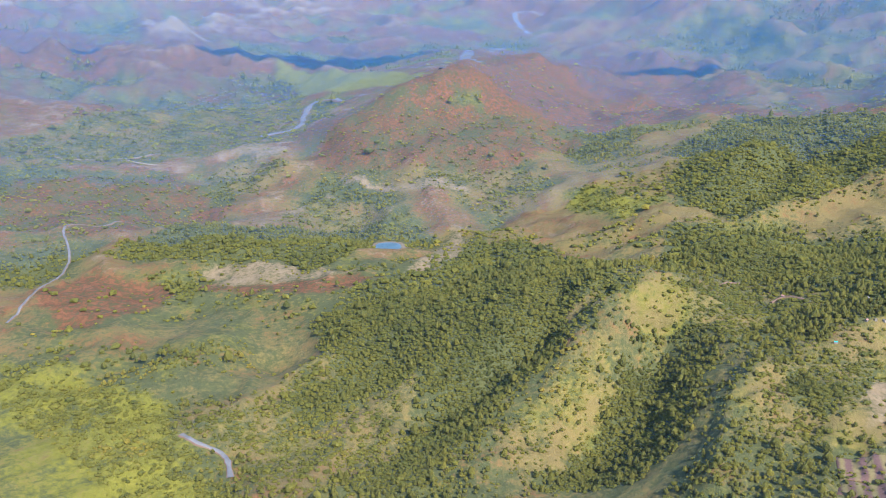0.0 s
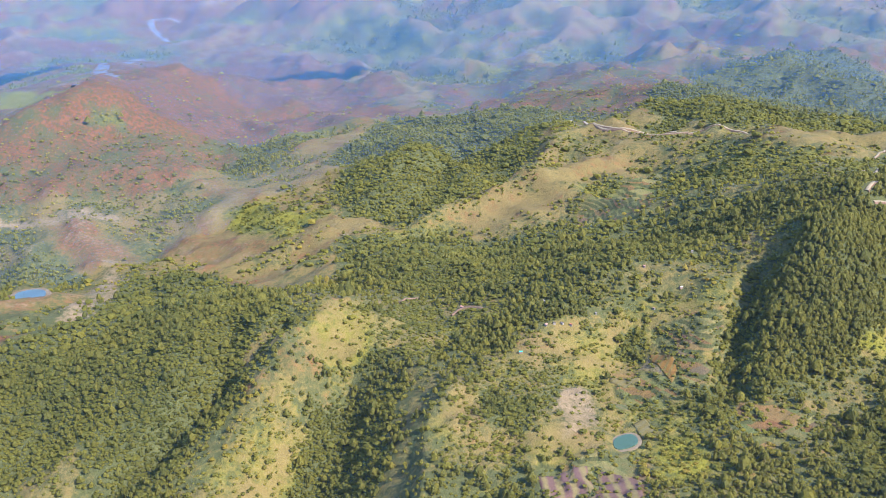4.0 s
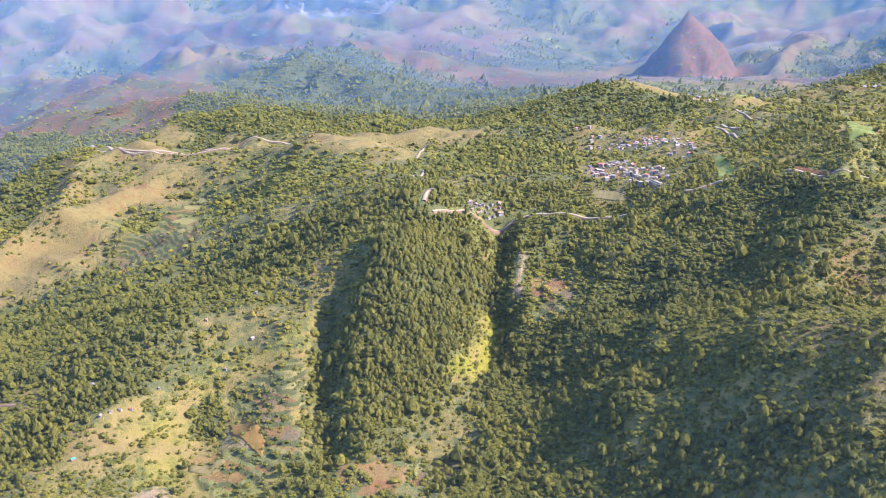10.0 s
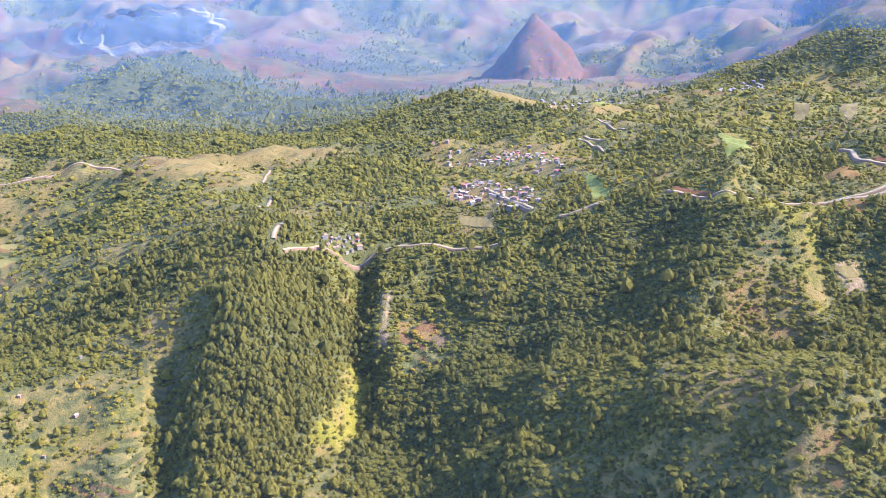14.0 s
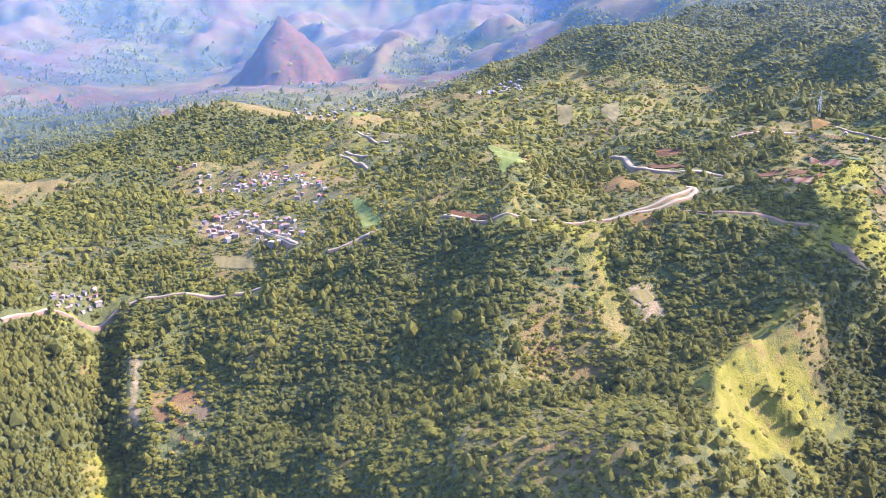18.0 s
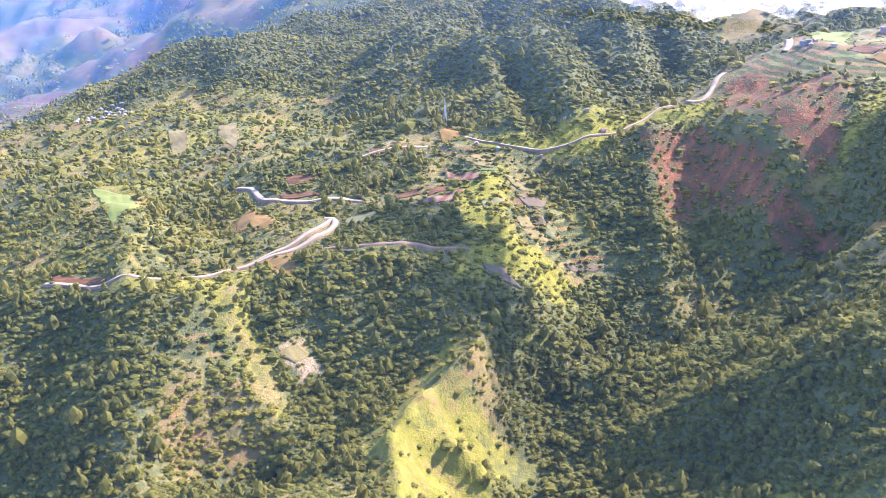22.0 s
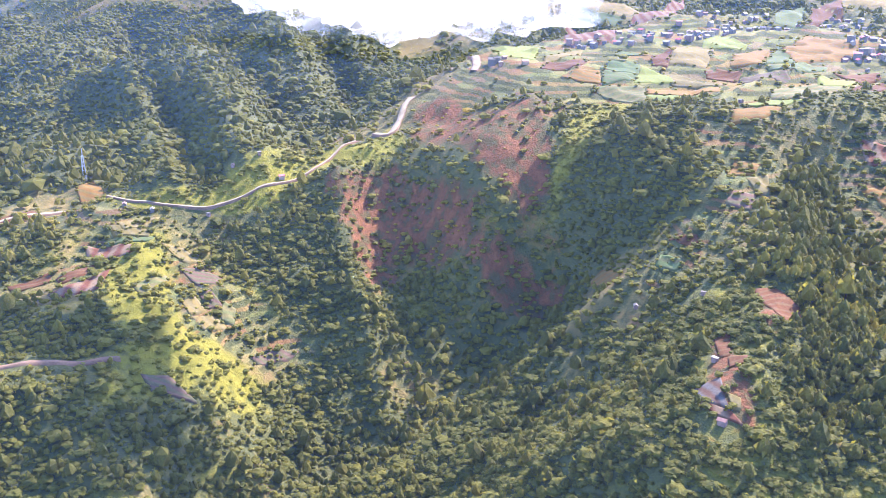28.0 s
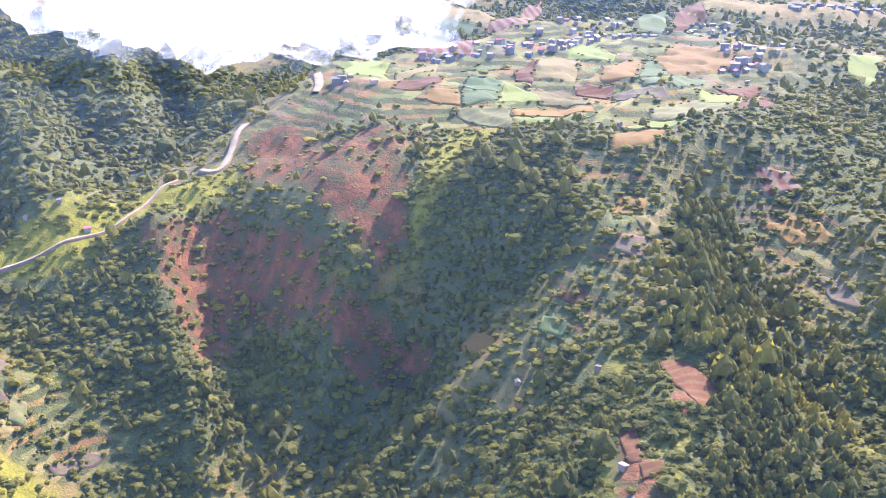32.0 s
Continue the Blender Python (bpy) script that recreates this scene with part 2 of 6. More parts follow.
def fit_plate(spots, stiff):
    wx, wy = warp(spots[:, 0], spots[:, 1])
    n = len(spots)
    d = np.hypot(wx[:, None] - wx, wy[:, None] - wy)
    k = np.where(d > 0, d * d * np.log(d + 1e-9), 0) / 1e4 + stiff * np.eye(n)
    p = np.stack([np.ones(n), wx / 100, wy / 100], 1)
    a = np.block([[k, p], [p.T, np.zeros((3, 3))]])
    return np.linalg.solve(a, np.concatenate([spots[:, 2], np.zeros(3)])), wx, wy


def line_distance(x, y, line):
    d2 = np.full(np.shape(x), 1e12)
    for (ax, ay), (bx, by) in zip(line[:-1], line[1:]):
        t = np.clip(((x - ax) * (bx - ax) + (y - ay) * (by - ay)) / ((bx - ax) ** 2 + (by - ay) ** 2 + 1e-9), 0, 1)
        d2 = np.minimum(d2, (x - ax - t * (bx - ax)) ** 2 + (y - ay - t * (by - ay)) ** 2)
    return np.sqrt(d2)


# flat valley floors: plan line, breadth
FLATS = [([(-471, 1800), (-100, 2000), (250, 2150), (600, 2900), (1000, 3900)], 260),
         ([(1750, 450), (2300, 870), (2700, 1500)], 300)]


def folds(x, y):
    """Eroded spurs and gullies of the middle and far hills, 0 in the gullies to 1 on the crests."""
    u, v = x + 45 * octaves(x, y, 210, 151, 3), y + 45 * octaves(x, y, 210, 161, 3)
    return creased(u, v, 230, 5, 5), creased(u * 0.9 + 0.4 * v, v * 0.9 - 0.4 * u, 640, 8, 6)


def relief(x, y):
    """What crests, gullies, the lone peak and weathering add to the broad form."""
    shape = np.shape(x)
    x, y = np.ravel(np.asarray(x, float)), np.ravel(np.asarray(y, float))
    r = np.hypot(x, y)
    mid, far = smooth(600, 1200, r), smooth(1500, 3000, r)
    for line, breadth in FLATS:
        d = line_distance(x, y, line) / breadth
        far = far * (1 - 0.85 * np.exp(-d * d))
        mid = mid * (1 - 0.8 * np.exp(-d * d))
    u, v = x + 9 * octaves(x, y, 45, 171, 2), y + 9 * octaves(x, y, 45, 181, 2)
    z = 9.5 * (creased(u, v, 72, 3, 4) - 0.45) * (1 - 0.3 * mid) + 0.7 * octaves(x, y, 11, 9, 2)
    small, large = folds(x, y)
    z += 26 * (small - 0.45) * mid + 75 * (large - 0.5) * far + (34 * (small - 0.45) + 30 * (creased(u, v, 165, 12, 5) - 0.5)) * far + 10 * (creased(u, v, 110, 15, 4) - 0.5) * mid
    wx, wy = x + 4 * octaves(x, y, 40, 101, 2), y + 4 * octaves(x, y, 40, 111, 2)
    for name, line, rise, breadth in CRESTS:
        pts = np.array(line)
        lo, hi = pts.min(0) - 5 * breadth, pts.max(0) + 5 * breadth
        near = np.where((x > lo[0]) & (x < hi[0]) & (y > lo[1]) & (y < hi[1]))[0]
        if len(near):
            d = line_distance(wx[near], wy[near], line) / breadth
            z[near] += rise * (np.exp(-d) if rise > 0 else np.exp(-d * d))
    for fx, fy, h, w in PEAKS:
        d = np.hypot(x - fx, y - fy) * (1 + 0.38 * octaves(x, y, 90, 121))
        z += h * np.maximum(0, 1 - d / w) ** 1.05
    return z.reshape(shape)


SPOTS[:, 2] -= relief(SPOTS[:, 0], SPOTS[:, 1])
PLATE, PLATE_X, PLATE_Y = fit_plate(SPOTS, 0.02)


def broad_height(x, y):
    shape = np.shape(x)
    wx, wy = warp(np.ravel(x), np.ravel(y))
    out = PLATE[-3] + PLATE[-2] * wx / 100 + PLATE[-1] * wy / 100
    for i in range(len(PLATE_X)):
        d2 = (wx - PLATE_X[i]) ** 2 + (wy - PLATE_Y[i]) ** 2 + 1e-9
        out += PLATE[i] * d2 * np.log(d2) * 0.5e-4
    return out.reshape(shape)


def height(x, y):
    return broad_height(x, y) + relief(x, y)


# ---- end of the land ----

# land cover: what grows or lies bare, and its outline in plan
COVER = []
COVER.append(("dry", [(-246, 575), (-190, 631), (-133, 668), (-96, 657), (-125, 594), (-155, 506), (-209, 558)]))
COVER.append(("lush", [(-415, 809), (-331, 707), (-259, 518), (-376, 541)]))
COVER.append(("forest", [(-117, 792), (-8, 874), (165, 1129), (211, 970), (108, 576), (51, 552), (2, 543), (-61, 479), (-106, 463), (-136, 474), (-54, 577), (-115, 660)]))
COVER.append(("forest", [(-162, 633), (-116, 651), (-77, 650), (-99, 611), (-147, 573)]))
COVER.append(("dry", [(-20, 502), (46, 539), (77, 522), (60, 498), (2, 460), (-26, 453)]))
COVER.append(("dry", [(-155, 506), (-109, 578), (-54, 616), (-85, 563), (-133, 491)]))
COVER.append(("forest", [(77, 522), (145, 506), (121, 444), (70, 406), (37, 403), (-8, 433), (55, 487)]))
COVER.append(("forest", [(-335, 1111), (-262, 1283), (-121, 1273), (24, 1303), (-23, 1038), (-99, 932), (-260, 1058)]))
COVER.append(("pale", [(-128, 1279), (-73, 1424), (-13, 1462), (38, 1385), (68, 1310), (27, 1322), (-41, 1399)]))
COVER.append(("red", [(103, 1797), (270, 1931), (573, 2253), (874, 2327), (1179, 2284), (1164, 2138), (681, 1880), (391, 1769), (211, 1686)]))
COVER.append(("red", [(-728, 3084), (-609, 3167), (-333, 3034), (-290, 2969), (-697, 2794)]))
COVER.append(("vivid", [(20, 2839), (269, 2273), (309, 1989), (213, 2004), (75, 2253)]))
COVER.append(("forest", [(436, 1163), (640, 1334), (1346, 1900), (585, 890), (516, 972), (448, 1021), (379, 1012)]))
COVER.append(("dry", [(231, 1023), (302, 1010), (332, 961), (282, 932), (233, 970)]))
COVER.append(("dry", [(263, 906), (321, 919), (275, 872)]))
COVER.append(("red", [(-229, 976), (-145, 983), (-75, 921), (-35, 861), (-109, 857), (-181, 920)]))
COVER.append(("red", [(-395, 996), (-356, 1038), (-260, 991), (-272, 923), (-371, 877)]))
COVER.append(("pale", [(-8, 874), (135, 1226), (191, 1189), (119, 1078), (27, 888)]))
COVER.append(("dry", [(102, 1471), (296, 1466), (311, 1284), (214, 1322), (90, 1413)]))
COVER.append(("forest", [(327, 933), (436, 833), (516, 734), (530, 588), (424, 461), (335, 517), (246, 641), (226, 725)]))
COVER.append(("dry", [(418, 890), (548, 914), (825, 1140), (714, 979), (598, 902), (548, 902), (468, 893)]))
COVER.append(("forest", [(573, 1374), (841, 1640), (978, 1375), (825, 1140), (645, 1010), (432, 900), (394, 1032)]))
COVER.append(("grass", [(148, 422), (208, 452), (264, 470), (341, 454), (366, 436), (432, 430), (364, 383), (314, 350), (251, 324), (227, 259), (111, 389), (132, 412)]))
COVER.append(("terrace", [(581, 801), (756, 843), (727, 805), (568, 678), (536, 741)]))
COVER.append(("pine", [(368, 356), (465, 407), (636, 464), (580, 381), (537, 340), (468, 307), (376, 303), (352, 333)]))
COVER.append(("terrace", [(296, 316), (334, 285), (304, 260), (267, 278)]))
COVER.append(("terrace", [(277, 412), (322, 389), (320, 360), (275, 346), (250, 363)]))
COVER.append(("mixed", [(1215, 2156), (1423, 2100), (1931, 2070), (1329, 1247), (911, 994), (936, 1287)]))
COVER.append(("forest", [(927, 1058), (1777, 1636), (2417, 1852), (2040, 1317), (2371, 1099), (982, 462), (982, 657), (868, 847)]))
COVER.append(("forest", [(534, 329), (618, 291), (313, 138), (273, 222), (385, 272)]))
COVER.append(("grass", [(494, 336), (504, 320), (464, 297), (414, 291), (407, 306), (468, 315)]))
COVER.append(("terrace", [(550, 313), (549, 280), (518, 260), (508, 284)]))
COVER.append(("forest", [(537, 255), (630, 195), (639, 119), (582, 76), (529, 108), (455, 182), (435, 227)]))
COVER.append(("scrub", [(390, 162), (387, 79), (374, 49), (363, 75), (359, 124), (367, 169)]))
COVER.append(("dry", [(562, 80), (583, 57), (558, 46), (519, 36), (526, 67)]))
COVER.append(("vivid", [(1170, 337), (1543, 384), (1162, 300), (1145, 327)]))
COVER.append(("dry", [(691, 323), (684, 287), (662, 274), (666, 318)]))
COVER.append(("mixed", [(2439, 2655), (2506, 141), (1462, 88), (2658, 696), (2330, 926), (2366, 1480), (1974, 2199)]))
COVER.append(("grass", [(503, -3), (508, -22), (511, -34), (501, -45), (475, -44), (451, -35), (407, 5), (472, 0)]))
COVER.append(("dry", [(520, -36), (546, -62), (540, -69), (509, -75), (484, -73), (486, -60), (511, -45)]))
COVER.append(("grass", [(676, -83), (704, -115), (696, -135), (638, -160), (626, -156), (614, -110), (630, -78)]))
COVER.append(("grass", [(664, 2), (720, -45), (757, -91), (750, -128), (720, -120), (690, -75), (649, -19)]))
COVER.append(("forest", [(610, 42), (621, 4), (613, -70), (596, -85), (554, -44), (546, -8), (577, 13), (585, 50)]))
COVER.append(("forest", [(661, 225), (653, 160), (599, 90), (564, 85), (539, 117), (580, 182), (603, 214)]))
COVER.append(("dry", [(575, 87), (579, 56), (546, 42), (515, 45), (517, 79), (531, 91)]))
COVER.append(("pale", [(577, 37), (577, 25), (560, 16), (553, 30)]))
COVER.append(("forest", [(713, -125), (713, -213), (637, -190), (586, -164), (556, -121), (604, -114), (638, -160)]))
COVER.append(("forest", [(540, -69), (556, -121), (564, -171), (560, -249), (414, -159), (422, -106), (459, -47)]))
COVER.append(("terrace", [(582, 82), (578, 59), (565, 57), (567, 79)]))
COVER.append(("terrace", [(762, -109), (753, -133), (733, -127), (717, -93), (715, -64), (744, -89)]))
COVER.append(("scar", [(710, -217), (713, -254), (654, -261), (637, -256), (647, -244), (680, -234), (684, -218)]))
COVER.append(("scar", [(636, -253), (620, -267), (598, -281), (590, -277), (597, -257), (618, -250)]))
COVER.append(("scar", [(673, -206), (679, -215), (658, -217), (654, -205)]))
COVER.append(("scar", [(724, -221), (699, -219), (696, -214), (711, -211)]))
COVER.append(("red", [(712, -303), (684, -316), (659, -320), (641, -303), (634, -287), (646, -279), (677, -283)]))
COVER.append(("lush", [(646, -324), (661, -351), (644, -345), (619, -303), (621, -296), (630, -305)]))
COVER.append(("forest", [(632, -316), (643, -362), (576, -366), (540, -335), (542, -305), (588, -282), (617, -292)]))
COVER.append(("plateau", [(946, -456), (820, -448), (863, -561), (706, -631), (622, -562), (572, -486), (578, -395), (653, -372), (685, -328), (719, -307), (731, -278), (754, -288), (803, -354)]))
COVER.append(("terrace", [(538, -301), (528, -312), (544, -339), (541, -365), (513, -337), (518, -305), (508, -280), (519, -271)]))
COVER.append(("terrace", [(585, -356), (570, -375), (531, -358), (539, -338)]))
COVER.append(("pine", [(530, -364), (518, -385), (447, -325), (418, -302), (380, -243), (398, -223), (442, -268), (484, -303)]))
COVER.append(("terrace", [(535, -413), (528, -429), (484, -399), (453, -353), (512, -404)]))
COVER.append(("grass", [(721, -96), (740, -127), (705, -146), (663, -150), (632, -160), (634, -138), (652, -117), (639, -74)]))
COVER.append(("red", [(469, -276), (461, -279), (442, -269), (442, -251)]))
COVER.append(("red", [(454, -240), (450, -244), (427, -226), (410, -207), (426, -205), (432, -214)]))
COVER.append(("red", [(568, -279), (554, -282), (539, -271), (553, -272)]))
COVER.append(("red", [(518, -242), (511, -255), (505, -247), (508, -239)]))
COVER.append(("pine", [(1817, -17), (1641, -219), (1205, -376), (971, -387), (819, -296), (752, -151), (890, -73), (1178, -73)]))
COVER.append(("forest", [(2511, 99), (1173, -393), (958, -358), (765, -179), (1100, -127), (1278, -32), (1422, 128)]))
COVER.append(("terrace", [(332, 432), (376, 399), (344, 371), (316, 384)]))
COVER.append(("terrace", [(152, 343), (212, 313), (174, 266), (125, 306)]))
COVER.append(("mixed", [(2474, 981), (3372, 1213), (2502, 810), (2540, 714), (2539, 651), (2377, 766)]))
COVER.append(("forest", [(1352, -252), (1280, -390), (1065, -376), (1045, -439), (944, -423), (821, -322), (801, -250), (757, -177), (765, -135), (848, -126)]))
COVER.append(("lush", [(713, -93), (720, -120), (669, -95), (652, -110), (629, -131), (594, -127), (588, -98), (593, -61)]))
COVER.append(("terrace", [(720, -120), (707, -142), (663, -150), (631, -162), (623, -153), (629, -131), (652, -110), (669, -95)]))
COVER.append(("sunny", [(478, 1), (532, -18), (528, -30), (504, -34), (474, -41), (459, -48), (437, -20), (393, 11)]))
COVER.append(("sunny", [(505, -4), (538, -23), (544, -53), (523, -44), (513, -58), (491, -77), (482, -73), (469, 4)]))
COVER.append(("forest", [(489, 20), (535, -12), (567, -58), (584, -51), (581, -11), (557, 20), (496, 31)]))
COVER.append(("mixed", [(-529, 1595), (-432, 1672), (-235, 1650), (-158, 1466), (-262, 1285), (-393, 1238), (-496, 1362)]))
COVER.append(("scrub", [(-568, 1882), (-325, 2259), (-16, 2447), (73, 1893), (-30, 1797), (-283, 1750), (-541, 1686)]))
COVER.append(("mixed", [(-27, 1823), (103, 1797), (315, 1667), (504, 1753), (470, 1544), (282, 1423), (53, 1520), (-13, 1600)]))
COVER.append(("dry", [(-101, 1306), (-33, 1452), (34, 1408), (62, 1282), (21, 1342), (-70, 1298)]))
COVER.append(("dry", [(-184, 1705), (-118, 1768), (-69, 1616), (-53, 1589), (-136, 1528), (-179, 1600)]))
COVER.append(("pale", [(-139, 1769), (-85, 1784), (-70, 1662), (-123, 1705)]))
COVER.append(("pale", [(16, 1530), (97, 1448), (204, 1384), (203, 1349), (88, 1405), (20, 1492)]))
COVER.append(("dry", [(222, 1383), (326, 1379), (282, 1256), (230, 1256), (185, 1285)]))
COVER.append(("lush", [(310, 1235), (401, 1197), (382, 1048), (304, 1017), (290, 1157)]))
COVER.append(("dry", [(214, 980), (275, 985), (331, 959), (312, 949), (267, 965), (221, 960)]))
COVER.append(("dry", [(255, 896), (316, 912), (284, 889)]))
COVER.append(("pale", [(-228, 1000), (-218, 1022), (-131, 996), (-76, 917), (-40, 904), (-80, 888), (-139, 914), (-198, 954)]))
COVER.append(("red", [(-374, 883), (-370, 994), (-298, 1008), (-254, 959), (-299, 874), (-342, 862)]))
COVER.append(("lush", [(-373, 526), (-404, 735), (-367, 784), (-316, 697), (-259, 639), (-246, 563), (-221, 493)]))
COVER.append(("dry", [(-259, 599), (-245, 641), (-205, 618), (-143, 673), (-116, 682), (-136, 651), (-168, 623), (-172, 590), (-205, 559), (-217, 568)]))
COVER.append(("dry", [(-190, 483), (-190, 529), (-164, 578), (-126, 587), (-80, 607), (-55, 612), (-55, 594), (-86, 582), (-109, 533), (-141, 491), (-156, 471)]))
COVER.append(("grass", [(-20, 501), (-4, 524), (36, 510), (48, 530), (81, 532), (82, 510), (55, 485), (17, 455), (-12, 458)]))
COVER.append(("dry", [(70, 602), (87, 608), (114, 601), (94, 566), (72, 571), (61, 566)]))
COVER.append(("scrub", [(156, 571), (228, 623), (272, 568), (238, 530), (169, 499), (153, 531)]))
COVER.append(("dry", [(797, 1103), (659, 904), (562, 911), (484, 896), (429, 893), (428, 914), (480, 914), (619, 1022), (602, 920), (768, 1097)]))
COVER.append(("dry", [(205, 977), (237, 986), (275, 979), (331, 961), (320, 948), (271, 958), (226, 950)]))
COVER.append(("dry", [(256, 928), (284, 943), (319, 914), (300, 898), (262, 890)]))
COVER.append(("dry", [(342, 929), (388, 958), (408, 902), (379, 905)]))
COVER.append(("dry", [(332, 1151), (413, 1251), (460, 1205), (396, 1077), (358, 1104)]))
COVER.append(("dry", [(125, 1118), (157, 1224), (198, 1134), (226, 1079), (165, 1060)]))
COVER.append(("red", [(305, 1661), (538, 2405), (1077, 3073), (1139, 2694), (1105, 2304), (886, 1647), (659, 1601), (497, 1672)]))
COVER.append(("mixed", [(1002, 1798), (1580, 2280), (1638, 2006), (1620, 1734), (1028, 1225), (930, 1385), (959, 1647)]))
COVER.append(("scrub", [(156, 541), (202, 575), (274, 584), (293, 533), (263, 524), (228, 535), (172, 513), (157, 526)]))
COVER.append(("grass", [(106, 557), (136, 590), (167, 599), (168, 567), (147, 542), (117, 547)]))
COVER.append(("grass", [(40, 510), (61, 538), (76, 541), (79, 525), (68, 506), (49, 500)]))
COVER.append(("dry", [(112, 372), (126, 403), (165, 433), (217, 444), (247, 450), (210, 405), (170, 369), (140, 354)]))
COVER.append(("pale", [(193, 386), (223, 412), (249, 398), (212, 355), (186, 355)]))
COVER.append(("pale", [(296, 407), (316, 418), (313, 385), (297, 367)]))
COVER.append(("forest", [(295, 426), (318, 444), (327, 430), (310, 412)]))
COVER.append(("forest", [(152, 398), (180, 428), (190, 399), (166, 375)]))
COVER.append(("lush", [(204, 296), (237, 322), (255, 306), (231, 276), (209, 274)]))
COVER.append(("terrace", [(270, 301), (308, 318), (338, 282), (316, 270), (280, 282)]))
COVER.append(("lush", [(455, 305), (502, 326), (512, 320), (464, 296), (423, 295), (409, 311)]))
COVER.append(("pale", [(521, 312), (575, 335), (576, 326), (508, 297)]))
COVER.append(("terrace", [(486, 281), (526, 297), (538, 272), (497, 255)]))
COVER.append(("scrub", [(486, 102), (551, 92), (556, 75), (546, 56), (527, 75), (454, 90)]))
COVER.append(("sunny", [(530, 53), (545, 55), (551, 42), (532, 40)]))
COVER.append(("scrub", [(359, 156), (375, 150), (382, 104), (371, 66), (347, 56), (351, 95)]))
COVER.append(("scrub", [(366, 209), (370, 184), (359, 153), (352, 136)]))
COVER.append(("scrub", [(360, 52), (374, 24), (324, 17), (331, 46)]))
COVER.append(("mosaic", [(733, 366), (978, 445), (1011, 386), (849, 275), (764, 262), (689, 258), (674, 286), (676, 316)]))
COVER.append(("dry", [(693, 329), (709, 300), (678, 285), (678, 311)]))
COVER.append(("lush", [(768, 240), (771, 225), (699, 196), (708, 216)]))
COVER.append(("grass", [(755, 146), (861, 148), (807, 121), (770, 91), (704, 121)]))
COVER.append(("lush", [(629, 117), (644, 98), (643, 52), (655, 40), (616, 46), (608, 86)]))
COVER.append(("lush", [(575, 65), (608, 64), (607, 55), (576, 46), (556, 49), (552, 58)]))
COVER.append(("terrace", [(561, 83), (577, 81), (579, 56), (568, 54)]))
COVER.append(("dry", [(468, 94), (529, 84), (554, 83), (553, 67), (539, 52), (519, 43), (518, 51), (515, 71)]))
COVER.append(("sunny", [(534, 53), (543, 52), (544, 43), (532, 36), (528, 44)]))
COVER.append(("pale", [(565, 38), (578, 35), (582, 24), (560, 15), (556, 28)]))
COVER.append(("terrace", [(760, -83), (812, -101), (766, -133), (746, -136), (730, -103)]))
COVER.append(("mixed", [(1157, 134), (1210, 124), (1116, 49), (1077, 54)]))
COVER.append(("mixed", [(1167, 23), (1206, 16), (1158, -65), (1134, -63)]))
COVER.append(("grass", [(957, 90), (1019, 82), (954, 33), (889, 37)]))
COVER.append(("grass", [(1087, 347), (1089, 298), (980, 246), (978, 274), (1023, 330)]))
COVER.append(("grass", [(1158, 312), (1244, 275), (1147, 214), (1098, 250)]))
COVER.append(("scrub", [(441, 182), (458, 164), (446, 103), (459, 68), (475, 16), (439, 11), (379, 45), (390, 88)]))
COVER.append(("mixed", [(1206, 139), (1380, 135), (1354, 60), (1107, 53), (1039, 92)]))
COVER.append(("mixed", [(1181, 30), (1186, -27), (1162, -65), (1129, -77), (1134, -22), (1084, 18)]))
COVER.append(("grass", [(1381, 98), (1409, 84), (1368, 52), (1212, 39), (1132, 72)]))
COVER.append(("red", [(723, -267), (759, -294), (755, -312), (689, -298), (673, -281), (698, -273)]))
COVER.append(("red", [(654, -274), (695, -302), (667, -319), (638, -302), (631, -291), (636, -279)]))
COVER.append(("mosaic", [(1536, 351), (1382, 163), (1260, 21), (1158, -65), (871, -56), (823, 38), (878, 97), (1062, 256)]))
COVER.append(("mosaic", [(1752, 840), (2154, 826), (2122, 473), (1350, 316), (1373, 421)]))
COVER.append(("mosaic", [(839, 292), (755, 200), (739, 56), (655, 40), (624, 107), (699, 190)]))
COVER.append(("mosaic", [(823, 55), (707, -29), (661, -13), (642, 52)]))
COVER.append(("mosaic", [(1184, 427), (1123, 305), (957, 237), (901, 252), (989, 356)]))
COVER.append(("dry", [(965, 460), (994, 465), (993, 369), (860, 249), (792, 266), (886, 358)]))
COVER.append(("dry", [(765, 362), (866, 393), (838, 342), (709, 262), (682, 258), (718, 303)]))
COVER.append(("dry", [(693, 329), (709, 300), (678, 285), (678, 311)]))
COVER.append(("forest", [(1108, 524), (1246, 577), (1250, 432), (1078, 357), (1002, 372), (1088, 463)]))
COVER.append(("forest", [(1260, 21), (1421, 18), (1743, -166), (1374, -295), (1020, -210), (879, -100), (1199, -69)]))
COVER.append(("lush", [(757, -105), (779, -111), (760, -139), (743, -186), (749, -233), (758, -272), (727, -262), (733, -228), (725, -181), (742, -141)]))
COVER.append(("lush", [(750, -132), (754, -172), (754, -237), (748, -267), (721, -265), (717, -220), (726, -185)]))
COVER.append(("red", [(747, -283), (747, -303), (720, -304), (707, -285)]))
COVER.append(("red", [(673, -277), (703, -304), (675, -332), (652, -318), (627, -291), (635, -281), (653, -279)]))
COVER.append(("lush", [(624, -300), (650, -327), (668, -357), (652, -370), (635, -335), (619, -306)]))
COVER.append(("terrace", [(520, -311), (557, -353), (547, -360), (533, -368), (512, -337), (515, -318)]))
COVER.append(("terrace", [(568, -338), (588, -363), (562, -372), (555, -357)]))
COVER.append(("terrace", [(522, -271), (537, -298), (523, -311), (512, -300), (507, -278), (514, -266)]))
